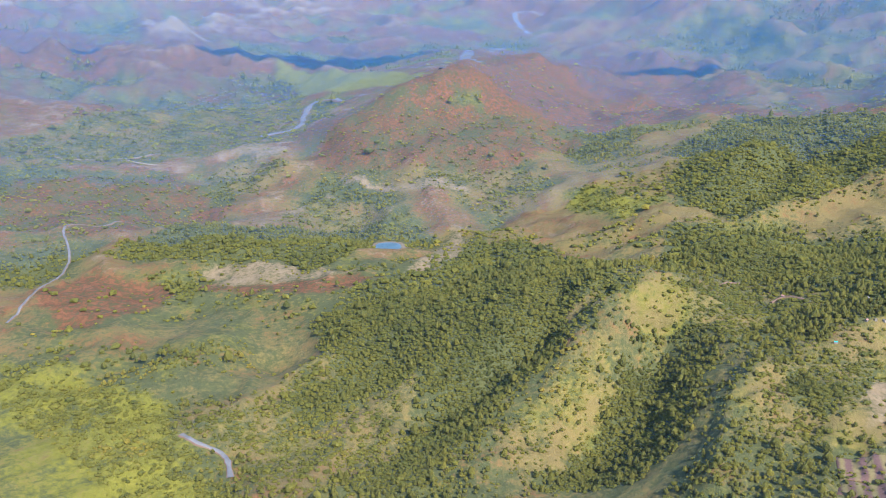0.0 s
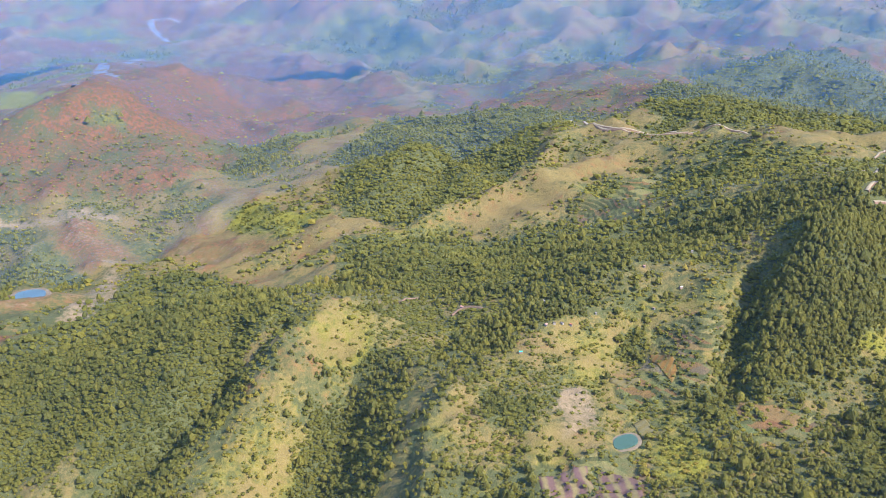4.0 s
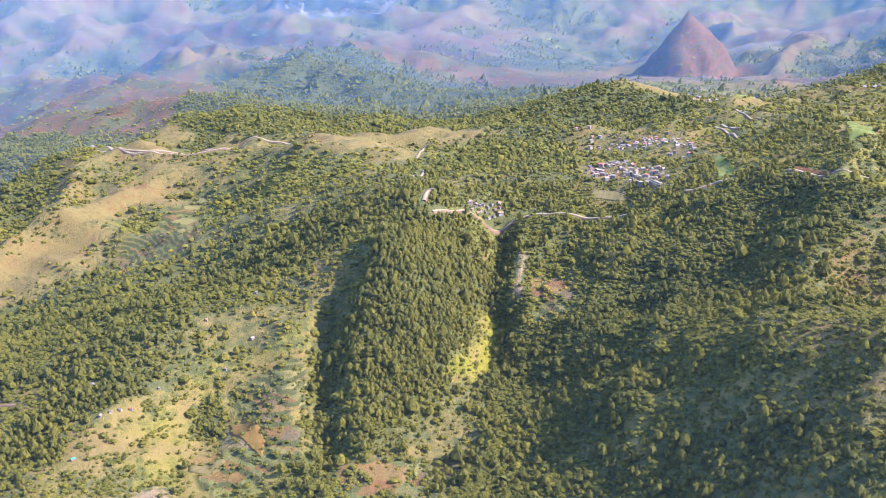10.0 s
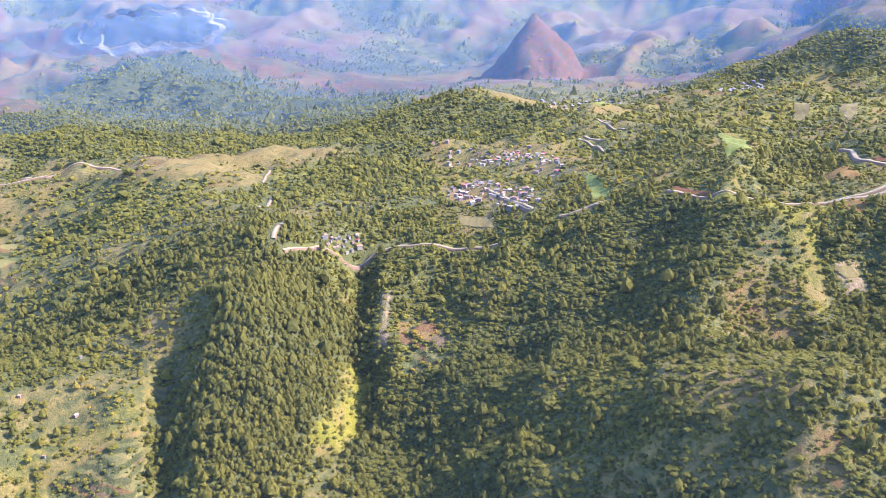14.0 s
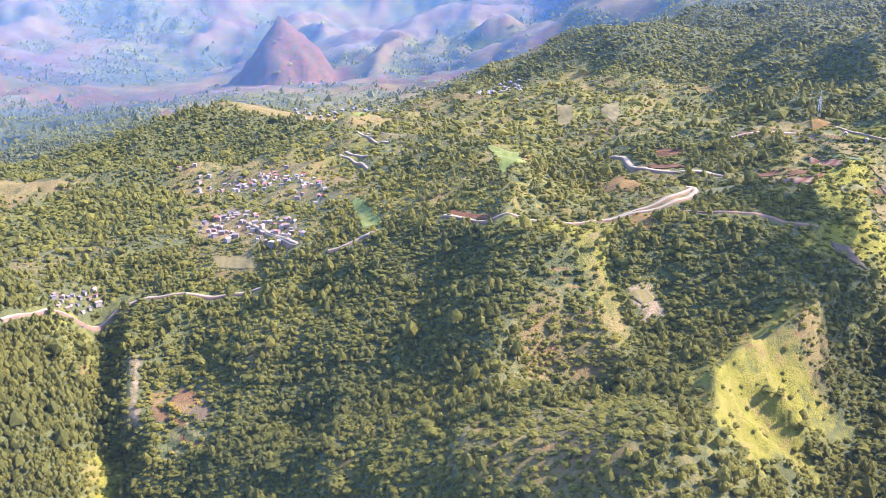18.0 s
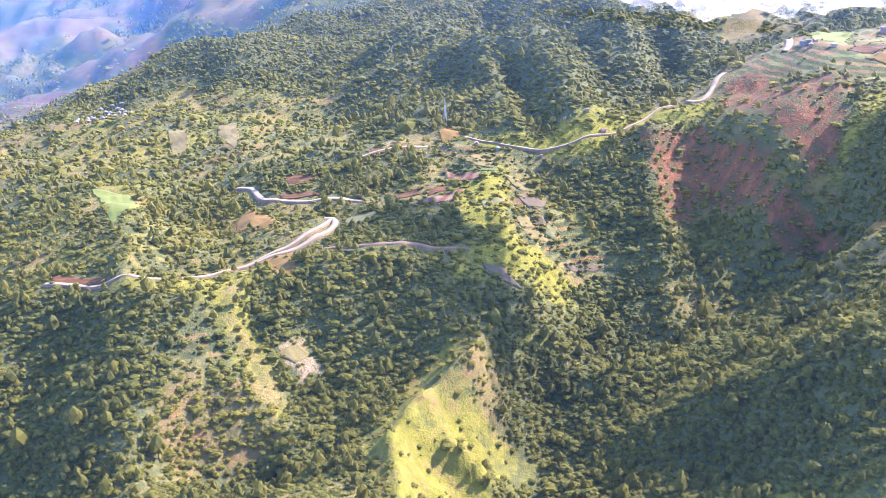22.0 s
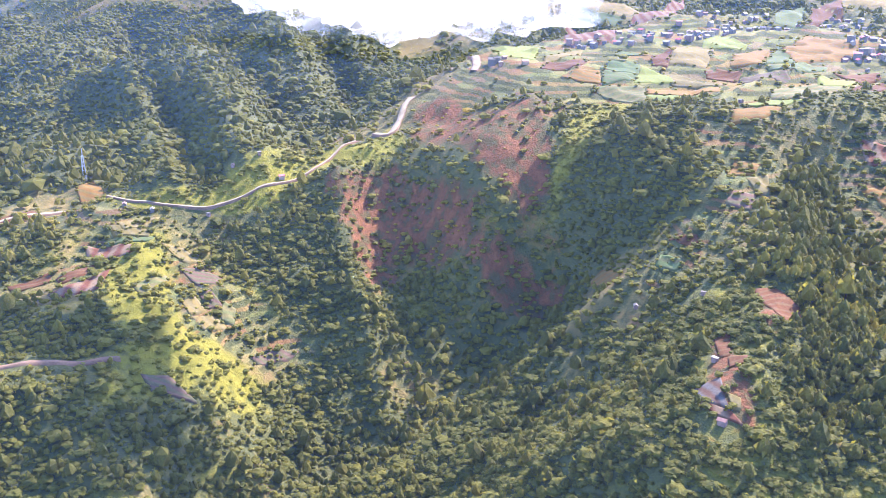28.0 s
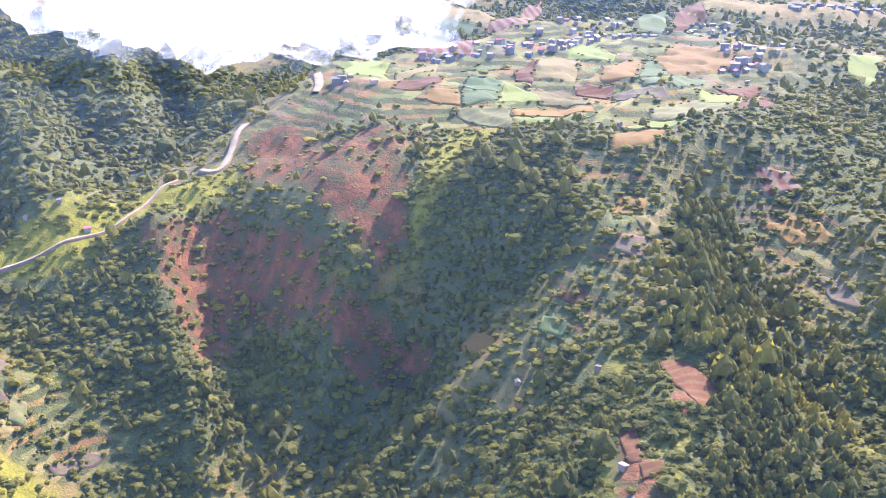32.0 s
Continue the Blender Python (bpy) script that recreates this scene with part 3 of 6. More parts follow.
COVER.append(("dry", [(568, -277), (559, -289), (547, -292), (540, -282), (537, -263)]))
COVER.append(("terrace", [(519, -385), (536, -414), (531, -441), (481, -396), (453, -355), (491, -368)]))
COVER.append(("terrace", [(647, -103), (666, -127), (661, -149), (630, -162), (628, -142), (639, -125)]))
COVER.append(("mixed", [(687, -119), (699, -126), (698, -139), (671, -137), (670, -123)]))
COVER.append(("scar", [(709, -226), (707, -250), (660, -269), (645, -266), (649, -255), (680, -234), (658, -220), (647, -200), (674, -208)]))
COVER.append(("scar", [(637, -253), (618, -272), (595, -283), (594, -277), (596, -257), (614, -255)]))
COVER.append(("dry", [(594, -174), (599, -182), (588, -192), (584, -187)]))
COVER.append(("scrub", [(536, -248), (521, -259), (503, -256), (507, -238)]))
COVER.append(("lush", [(618, -68), (694, -88), (740, -111), (724, -124), (703, -125), (670, -111), (637, -96), (622, -81)]))
COVER.append(("forest", [(631, 136), (615, 118), (590, 85), (558, 83), (540, 95), (553, 130)]))
COVER.append(("forest", [(547, 46), (561, 14), (581, -11), (579, -50), (560, -53), (544, -24), (514, -3), (499, 24), (504, 42)]))
COVER.append(("grass", [(597, 64), (632, 52), (586, 50), (539, 37), (535, 50), (561, 57)]))
COVER.append(("scrub", [(517, 104), (540, 84), (557, 69), (539, 54), (524, 41), (517, 50), (514, 86)]))
COVER.append(("forest", [(821, 34), (842, 5), (789, -42), (746, -42), (758, -8), (759, 24)]))
COVER.append(("forest", [(648, 9), (694, -26), (659, -64), (637, -78), (621, -43), (627, -3)]))
COVER.append(("red", [(2706, 808), (2651, 938), (2521, 992), (2390, 938), (2336, 808), (2389, 677), (2520, 623), (2651, 676)]))


def inside(x, y, outline, soft):
    """How far plan places lie inside an outline: 0 outside to 1 inside, over a soft edge in metres."""
    pts = np.array(outline, float)
    out = np.zeros(x.shape)
    lo, hi = pts.min(0) - soft, pts.max(0) + soft
    near = (x > lo[0]) & (x < hi[0]) & (y > lo[1]) & (y < hi[1])
    if not near.any():
        return out
    u, v = x[near], y[near]
    odd, d2 = np.zeros(u.shape, bool), np.full(u.shape, 1e12)
    for (ax, ay), (bx, by) in zip(pts, np.roll(pts, -1, 0)):
        crosses = (ay > v) != (by > v)
        odd ^= crosses & (u < (bx - ax) * (v - ay) / ((by - ay) if by != ay else 1e-9) + ax)
        t = np.clip(((u - ax) * (bx - ax) + (v - ay) * (by - ay)) / ((bx - ax) ** 2 + (by - ay) ** 2 + 1e-9), 0, 1)
        d2 = np.minimum(d2, (u - ax - t * (bx - ax)) ** 2 + (v - ay - t * (by - ay)) ** 2)
    d = np.sqrt(d2) * np.where(odd, 1, -1)
    out[near] = np.clip(0.5 + d / soft, 0, 1)
    return out


# per kind of cover: dry grass, lush grass, red soil, pale soil, trees, pines among them, terracing
KINDS = {
    "forest": (0.05, 0.10, 0.02, 0.0, 0.97, 0.12, 0),
    "pine": (0.15, 0.15, 0.05, 0.0, 0.92, 0.72, 0),
    "scrub": (0.45, 0.20, 0.20, 0.0, 0.62, 0.0, 0),
    "dry": (0.58, 0.32, 0.20, 0.0, 0.36, 0.0, 0),
    "grass": (0.55, 0.58, 0.08, 0.0, 0.18, 0.1, 0),
    "sunny": (0.38, 0.95, 0.16, 0.0, 0.05, 0.0, 0),
    "mosaic": (0.38, 0.45, 0.20, 0.05, 0.38, 0.15, 0),
    "lush": (0.15, 0.80, 0.0, 0.0, 0.34, 0.0, 0),
    "vivid": (0.0, 1.0, 0.0, 0.0, 0.0, 0.0, 0),
    "red": (0.20, 0.08, 0.85, 0.0, 0.06, 0.0, 0),
    "mixed": (0.30, 0.15, 0.54, 0.05, 0.12, 0.0, 0),
    "pale": (0.45, 0.05, 0.15, 0.6, 0.06, 0.0, 0),
    "scar": (0.0, 0.10, 0.85, 0.0, 0.26, 0.0, 0),
    "terrace": (0.45, 0.40, 0.30, 0.0, 0.06, 0.0, 1),
    "plateau": (0.34, 0.62, 0.22, 0.0, 0.02, 0.2, 1),
}


def cover(x, y):
    """Rows of cover (see KINDS) for plan places."""
    r = np.hypot(x, y)
    bearing = np.degrees(np.arctan2(x, y))
    n1, n2, n3 = octaves(x, y, 90, 21), octaves(x, y, 35, 31), octaves(x, y, 400, 41)
    far = smooth(1200, 2200, r)
    west = 1 - smooth(5, 30, bearing)
    out = np.zeros((7,) + x.shape)
    out[0] = np.clip(0.30 + 0.35 * n1 + 0.05 * west + 0.10 * far, 0, 1)
    out[1] = np.clip(0.25 - 0.3 * n1 + 0.2 * n2 + 0.1 * far, 0, 1)
    out[2] = np.clip(0.08 + 0.7 * np.maximum(n3, 0) * far + 0.22 * far + 0.25 * np.maximum(n2, 0) + 0.1 * west, 0, 1)
    out[4] = np.clip(0.56 - 0.42 * n1 - 0.48 * west - 0.25 * far + 0.25 * n2, 0, 1)
    out[5] = np.clip(0.25 + 0.4 * n3, 0, 0.6)
    # crests of the dry hills are grazed bare, their gullies hold the trees
    small, large = folds(x, y)
    bare = smooth(700, 1100, r) * np.clip((small - 0.42) * 3.2 + (large - 0.5) * 1.2 * far, -1, 1)
    out[0] = np.clip(out[0] + 0.40 * bare, 0, 1)
    out[2] = np.clip(out[2] + 0.22 * bare * (0.5 + west), 0, 1)
    out[3] = np.clip(0.9 * (bare - 0.55) * west + 1.1 * far * np.maximum(large - 0.62, 0), 0, 1)
    out[4] = np.clip(out[4] - 0.55 * bare, 0, 1)
    ox, oy = 13 * n2 + 6 * octaves(x, y, 14, 51, 2), 13 * octaves(x, y, 35, 61) + 6 * octaves(x, y, 14, 71, 2)
    patchy = np.clip(1 + 0.55 * n2 + 0.35 * octaves(x, y, 13, 81, 2), 0.25, 1.7)
    for kind, outline in COVER:
        p = np.array(outline, float)
        q = np.roll(p, -1, 0)
        area = abs((p[:, 0] * q[:, 1] - q[:, 0] * p[:, 1]).sum()) / 2
        soft = min(18, max(3, 0.22 * math.sqrt(area)))
        w = inside(x + ox * soft / 18, y + oy * soft / 18, outline, soft)
        mix = np.array(KINDS[kind])
        for i in range(7):
            v = mix[i]
            if i in (0, 1, 2):
                v = np.clip(v * patchy, 0, 1)
            elif i == 4:
                v = np.clip(v * (2 - patchy) if v < 0.8 else v, 0, 1)
            out[i] = out[i] * (1 - w) + v * w
    return out


def terraced(z, amount, x, y):
    """Slopes cut into steps where they are terraced."""
    step = 3.0
    q = z / step
    k = np.floor(q)
    cut = (k + smooth(0.6, 1.0, q - k)) * step
    return z * (1 - amount) + cut * amount

def material(name, rough=0.9):
    m = bpy.data.materials.new(name)
    m.use_nodes = True
    nt = m.node_tree
    b = nt.nodes["Principled BSDF"]
    b.inputs["Roughness"].default_value = rough
    b.inputs["Specular IOR Level"].default_value = 0.15
    return m, nt, b


def noise_node(nt, scale, detail=4.0, rough=0.6, coords="Object"):
    tc = nt.nodes.new("ShaderNodeTexCoord")
    n = nt.nodes.new("ShaderNodeTexNoise")
    n.inputs["Scale"].default_value = scale
    n.inputs["Detail"].default_value = detail
    n.inputs["Roughness"].default_value = rough
    nt.links.new(tc.outputs[coords], n.inputs["Vector"])
    return n


def mix_rgb(nt, fac, a, b, mode="MIX"):
    m = nt.nodes.new("ShaderNodeMix")
    m.data_type = "RGBA"
    m.blend_type = mode
    for socket, v in (("Factor", fac), ("A", a), ("B", b)):
        s = [i for i in m.inputs if i.name == socket and (i.type == "RGBA" or (socket == "Factor" and i.type == "VALUE"))][0]
        if isinstance(v, (int, float)):
            s.default_value = v
        elif isinstance(v, tuple):
            s.default_value = (*v, 1)
        else:
            nt.links.new(v, s)
    return [o for o in m.outputs if o.type == "RGBA"][0]


def math_node(nt, op, a, b=0.0, clamp=False):
    m = nt.nodes.new("ShaderNodeMath")
    m.operation = op
    m.use_clamp = clamp
    for i, v in enumerate((a, b)):
        if isinstance(v, (int, float)):
            m.inputs[i].default_value = v
        else:
            nt.links.new(v, m.inputs[i])
    return m.outputs[0]


def bump(nt, b, height_socket, distance, strength=1.0):
    k = nt.nodes.new("ShaderNodeBump")
    k.inputs["Distance"].default_value = distance
    k.inputs["Strength"].default_value = strength
    nt.links.new(height_socket, k.inputs["Height"])
    nt.links.new(k.outputs["Normal"], b.inputs["Normal"])


def mottled(name, dark, light, scale, rough=0.9, relief=0.0, fine=None):
    """A surface of two shades at two sizes of mottling, with optional relief."""
    m, nt, b = material(name, rough)
    big, small = noise_node(nt, scale, 3), noise_node(nt, fine or scale * 7, 5, 0.7)
    both = math_node(nt, "ADD", math_node(nt, "MULTIPLY", big.outputs[0], 0.5), math_node(nt, "MULTIPLY", small.outputs[0], 0.5))
    ramp = nt.nodes.new("ShaderNodeMapRange")
    ramp.inputs["From Min"].default_value, ramp.inputs["From Max"].default_value = 0.35, 0.65
    nt.links.new(both, ramp.inputs["Value"])
    nt.links.new(mix_rgb(nt, ramp.outputs["Result"], dark, light), b.inputs["Base Color"])
    if relief:
        bump(nt, b, small.outputs[0], relief)
    return m


def ground_material():
    m, nt, b = material("ground cover", 0.95)
    a = nt.nodes.new("ShaderNodeAttribute")
    a.attribute_name = "cover"
    sep = nt.nodes.new("ShaderNodeSeparateColor")
    nt.links.new(a.outputs["Color"], sep.inputs["Color"])
    pale = nt.nodes.new("ShaderNodeAttribute")
    pale.attribute_name = "pale"
    field = noise_node(nt, 0.045, 8, 0.7)
    patch, tuft, grain = noise_node(nt, 0.014, 9, 0.68), noise_node(nt, 0.18, 6, 0.7), noise_node(nt, 0.9, 4, 0.7)
    scrub = mix_rgb(nt, tuft.outputs[0], (0.040, 0.050, 0.018), (0.125, 0.124, 0.040))
    dry = mix_rgb(nt, tuft.outputs[0], (0.085, 0.072, 0.024), (0.26, 0.205, 0.046))
    dry = mix_rgb(nt, math_node(nt, "MULTIPLY", patch.outputs[0], 0.5), dry, (0.18, 0.11, 0.06))
    lush = mix_rgb(nt, tuft.outputs[0], (0.060, 0.068, 0.012), (0.275, 0.24, 0.022))
    red = mix_rgb(nt, tuft.outputs[0], (0.098, 0.046, 0.020), (0.20, 0.096, 0.040))
    bare = mix_rgb(nt, tuft.outputs[0], (0.16, 0.115, 0.062), (0.29, 0.215, 0.115))

    def sharpened(socket, tone, lo=0.30, hi=0.70):
        v = math_node(nt, "ADD", socket, math_node(nt, "MULTIPLY", math_node(nt, "SUBTRACT", tuft.outputs[0], 0.5), 0.8))
        v = math_node(nt, "ADD", v, math_node(nt, "MULTIPLY", math_node(nt, "SUBTRACT", patch.outputs[0], 0.5), tone))
        v = math_node(nt, "ADD", v, math_node(nt, "MULTIPLY", math_node(nt, "SUBTRACT", field.outputs[0], 0.5), 1.1))
        r = nt.nodes.new("ShaderNodeMapRange")
        r.inputs["From Min"].default_value, r.inputs["From Max"].default_value = lo, hi
        nt.links.new(v, r.inputs["Value"])
        return r.outputs["Result"]
    # earth washed down in streaks, with green caught between them
    tc = nt.nodes.new("ShaderNodeTexCoord")
    fall = nt.nodes.new("ShaderNodeMapping")
    fall.inputs["Scale"].default_value = (0.16, 0.16, 0.018)
    nt.links.new(tc.outputs["Object"], fall.inputs["Vector"])
    streak = noise_node(nt, 1.0, 5, 0.65)
    nt.links.new(fall.outputs["Vector"], streak.inputs["Vector"])
    worn = nt.nodes.new("ShaderNodeMapRange")
    worn.inputs["From Min"].default_value, worn.inputs["From Max"].default_value = 0.38, 0.62
    nt.links.new(streak.outputs[0], worn.inputs["Value"])
    red = mix_rgb(nt, 0.75, red, mix_rgb(nt, worn.outputs["Result"], (0.42, 0.40, 0.42), (1.35, 1.22, 1.1)), "MULTIPLY")
    weeds = nt.nodes.new("ShaderNodeMapRange")
    weeds.inputs["From Min"].default_value, weeds.inputs["From Max"].default_value = 0.50, 0.44
    nt.links.new(streak.outputs[0], weeds.inputs["Value"])
    red = mix_rgb(nt, math_node(nt, "MULTIPLY", weeds.outputs["Result"], 0.6), red, scrub)
    c = mix_rgb(nt, sharpened(sep.outputs[1], -0.9), scrub, lush)
    c = mix_rgb(nt, sharpened(sep.outputs[0], 0.9), c, dry)
    c = mix_rgb(nt, sharpened(sep.outputs[2], 1.1), c, red)
    c = mix_rgb(nt, sharpened(pale.outputs["Fac"], -0.9), c, bare)
    # terraces: beds of several soils and crops, between grown-over risers
    terr = nt.nodes.new("ShaderNodeAttribute")
    terr.attribute_name = "terraces"
    place = nt.nodes.new("ShaderNodeNewGeometry")
    axes = nt.nodes.new("ShaderNodeSeparateXYZ")
    nt.links.new(place.outputs["Position"], axes.inputs[0])
    level = math_node(nt, "ADD", math_node(nt, "DIVIDE", axes.outputs[2], 3.0), 0.5)
    bed = nt.nodes.new("ShaderNodeTexWhiteNoise")
    bed.noise_dimensions = "4D"
    cell = nt.nodes.new("ShaderNodeVectorMath")
    cell.operation = "SNAP"
    cell.inputs[1].default_value = (19, 23, 5000)
    nt.links.new(place.outputs["Position"], cell.inputs[0])
    nt.links.new(cell.outputs[0], bed.inputs["Vector"])
    nt.links.new(math_node(nt, "FLOOR", level), bed.inputs["W"])
    soils = nt.nodes.new("ShaderNodeValToRGB")
    soils.color_ramp.interpolation = "CONSTANT"
    for k, (at, col) in enumerate(((0.0, (0.15, 0.072, 0.030)), (0.20, (0.12, 0.125, 0.04)), (0.50, (0.20, 0.12, 0.042)), (0.6, (0.10, 0.12, 0.036)), (0.76, (0.20, 0.18, 0.06)), (0.9, (0.13, 0.085, 0.055)))):
        e = soils.color_ramp.elements[k] if k < 2 else soils.color_ramp.elements.new(at)
        e.position, e.color = at, (*col, 1)
    nt.links.new(bed.outputs["Value"], soils.inputs["Fac"])
    off = math_node(nt, "ABSOLUTE", math_node(nt, "SUBTRACT", math_node(nt, "FRACT", level), 0.5))
    riser = nt.nodes.new("ShaderNodeMapRange")
    riser.inputs["From Min"].default_value, riser.inputs["From Max"].default_value = 0.14, 0.24
    nt.links.new(off, riser.inputs["Value"])
    steps = mix_rgb(nt, riser.outputs["Result"], mix_rgb(nt, 0.35, soils.outputs["Color"], c), mix_rgb(nt, tuft.outputs[0], (0.02, 0.03, 0.012), (0.10, 0.105, 0.034)))
    held = nt.nodes.new("ShaderNodeMapRange")
    held.inputs["From Min"].default_value, held.inputs["From Max"].default_value = 0.35, 0.7
    nt.links.new(terr.outputs["Fac"], held.inputs["Value"])
    c = mix_rgb(nt, math_node(nt, "MULTIPLY", held.outputs["Result"], 0.9), c, steps)
    c = mix_rgb(nt, 0.55, c, mix_rgb(nt, grain.outputs[0], (0.55, 0.55, 0.55), (1.45, 1.45, 1.45)), "MULTIPLY")
    nt.links.new(c, b.inputs["Base Color"])
    bump(nt, b, math_node(nt, "ADD", tuft.outputs[0], math_node(nt, "MULTIPLY", grain.outputs[0], 0.4)), 2.0, 0.8)
    return m


GROUND = ground_material()


def mesh_from_arrays(name, verts, faces, mat, smooth_shade=True):
    """A mesh from an (n, 3) array of places and an (m, 3 or 4) array of corners."""
    me = bpy.data.meshes.new(name)
    k = faces.shape[1]
    me.vertices.add(len(verts))
    me.vertices.foreach_set("co", np.ascontiguousarray(verts, np.float32).ravel())
    me.loops.add(faces.size)
    me.loops.foreach_set("vertex_index", np.ascontiguousarray(faces, np.int32).ravel())
    me.polygons.add(len(faces))
    me.polygons.foreach_set("loop_start", np.arange(0, faces.size, k, dtype=np.int32))
    me.polygons.foreach_set("use_smooth", np.full(len(faces), smooth_shade))
    me.update(calc_edges=True)
    if mat:
        me.materials.append(mat)
    return me


# the ground's plan grid: rings round the flight, closest where the slopes are closest
TURNS = np.radians(np.concatenate([np.linspace(-30, 156, 720), np.linspace(158, 328, 60)[1:-1]]))
RINGS = np.concatenate([[0.5, 40, 80, 120, 160, 205], 250 * np.exp(np.linspace(0, math.log(6500 / 250), 385))])


def build_ground():
    aa, rr = np.meshgrid(TURNS, RINGS)
    x, y = rr * np.sin(aa), rr * np.cos(aa)
    c = cover(x, y)
    z = terraced(height(x, y), c[6], x, y)
    n, m = z.shape
    idx = np.arange(n * m).reshape(n, m)
    nxt = np.roll(idx, -1, axis=1)
    faces = np.stack([idx[:-1], idx[1:], nxt[1:], nxt[:-1]], -1).reshape(-1, 4)
    me = mesh_from_arrays("ground", np.stack([x, y, z], -1).reshape(-1, 3), faces, GROUND)
    col = me.color_attributes.new("cover", "FLOAT_COLOR", "POINT")
    col.data.foreach_set("color", np.stack([c[0], c[1], c[2], np.ones_like(z)], -1).astype(np.float32).ravel())
    pale = me.attributes.new("pale", "FLOAT", "POINT")
    pale.data.foreach_set("value", c[3].astype(np.float32).ravel())
    steps = me.attributes.new("terraces", "FLOAT", "POINT")
    steps.data.foreach_set("value", c[6].astype(np.float32).ravel())
    tagged(new("ground", me), "hilly ground of dry grass, green scrub and red soil", "ground", kind="structure")
    return z, c


LAND, GROWTH = build_ground()


def on_grid(grids, x, y):
    """Values of ground grids at plan places, blended between grid corners."""
    r = np.hypot(x, y)
    a = np.arctan2(x, y)
    a = np.where(a < TURNS[0], a + 2 * math.pi, a)
    turns = np.append(TURNS, TURNS[0] + 2 * math.pi)
    i = np.clip(np.searchsorted(RINGS, r) - 1, 0, len(RINGS) - 2)
    k = np.clip(np.searchsorted(turns, a) - 1, 0, len(TURNS) - 1)
    u = np.clip((r - RINGS[i]) / (RINGS[i + 1] - RINGS[i]), 0, 1)
    v = (a - turns[k]) / (turns[k + 1] - turns[k])
    k2 = (k + 1) % len(TURNS)
    return [(g[i, k] * (1 - v) + g[i, k2] * v) * (1 - u) + (g[i + 1, k] * (1 - v) + g[i + 1, k2] * v) * u for g in grids]


def ground_height(x, y):
    """The finished ground, with its terraces."""
    return on_grid([LAND], np.asarray(x, float), np.asarray(y, float))[0]


# roads, tracks and river beds: name, label, width, line in plan
ROADS = []
ROADS.append(("road", "pale concrete road winding along the hillside", 5, [(805, 43), (786, 32), (765, 30), (751, 26), (733, 3), (711, -30)]))
ROADS.append(("road", "pale concrete road climbing the green ridge", 5, [(647, 51), (650, 36), (648, 18), (657, 4), (671, -7), (688, -9), (689, -3)]))
ROADS.append(("road", "pale road past a red earth bank", 5, [(791, -43), (793, -65), (786, -92)]))
ROADS.append(("road", "narrow pale road along the ridge crest", 1.9, [(778, -111), (747, -137), (739, -154), (731, -181), (731, -211), (748, -235), (758, -258)]))
ROADS.append(("road", "bright concrete road bending uphill", 5, [(757, -266), (743, -267), (750, -279), (794, -314)]))
ROADS.append(("road", "bright road into the plateau village", 7, [(767, -344), (779, -356), (851, -396)]))
ROADS.append(("dirt_track", "red-brown dirt track across the wooded slope", 3, [(634, 5), (626, -22), (624, -48), (624, -73)]))
ROADS.append(("road", "pale ridge road below the town", 4, [(661, 229), (661, 213), (678, 199)]))
ROADS.append(("road", "pale ridge road above dark woods", 4, [(664, 152), (654, 132), (631, 111), (637, 77), (650, 42), (658, 11), (688, -8)]))
ROADS.append(("road", "reddish town street", 5, [(741, 303), (676, 255)]))
ROADS.append(("road", "short pale road on a wooded hill", 5, [(1063, 305), (1026, 255)]))
ROADS.append(("road", "short pale road on a wooded hill", 5, [(990, 292), (939, 260)]))
ROADS.append(("dirt_track", "pale path on the grassy slope", 2, [(221, 617), (233, 624), (245, 625)]))
ROADS.append(("dirt_track", "pale path on the terraced hill", 2, [(245, 572), (260, 578), (266, 556)]))
ROADS.append(("road", "pale road in the far valley", 8, [(-471, 1777), (-412, 1775), (-343, 1777), (-292, 1836)]))
ROADS.append(("road", "pale road in the far valley", 8, [(-355, 1777), (-322, 1759), (-284, 1738)]))
ROADS.append(("stream_bed", "pale stony stream bed in a gully", 5, [(-329, 1343), (-369, 1299), (-406, 1273), (-382, 1178), (-388, 1042), (-405, 974), (-420, 893)]))
ROADS.append(("stream_bed", "pale stony stream bed in a gully", 6, [(-250, 587), (-238, 569), (-217, 559), (-216, 518)]))
ROADS.append(("river_bed", "wide pale river bed in the far valley", 20, [(2335, 943), (2285, 851), (2372, 749), (2447, 677)]))
ROADS.append(("river", "pale braided river in the far valley", 55, [(886, 3393), (690, 3005), (435, 2296), (484, 2293), (374, 2010), (308, 1938)]))
ROADS.append(("river", "pale braided river in the far valley", 40, [(1269, 4060), (1219, 4174), (1179, 4207), (1081, 3689)]))
ROADS.append(("river", "pale braided river in the far valley", 22, [(138, 1929), (66, 2190), (3, 1971), (9, 1881), (-86, 1888)]))
ROADS.append(("road", "pale unpaved road along a wooded ridge", 7, [(876, 1165), (798, 1027), (798, 973), (832, 946), (836, 896)]))
ROADS.append(("road", "pale unpaved road along a wooded ridge", 6, [(842, 880), (860, 866), (863, 814), (845, 739)]))
ROADS.append(("road", "pale unpaved road along a wooded ridge", 5, [(808, 1080), (798, 973), (824, 906), (846, 882)]))
ROADS.append(("road", "pale unpaved road above the pine spur", 4, [(826, 585), (841, 589), (886, 612)]))
ROADS.append(("road", "pale unpaved road above the pine spur", 4, [(670, 493), (760, 535)]))
ROADS.append(("road", "pale unpaved road above the pine spur", 4, [(562, 415), (577, 421), (602, 428)]))
ROADS.append(("road", "narrow pale road below the hamlet", 3.5, [(559, 405), (586, 395), (642, 368), (643, 318), (639, 269)]))
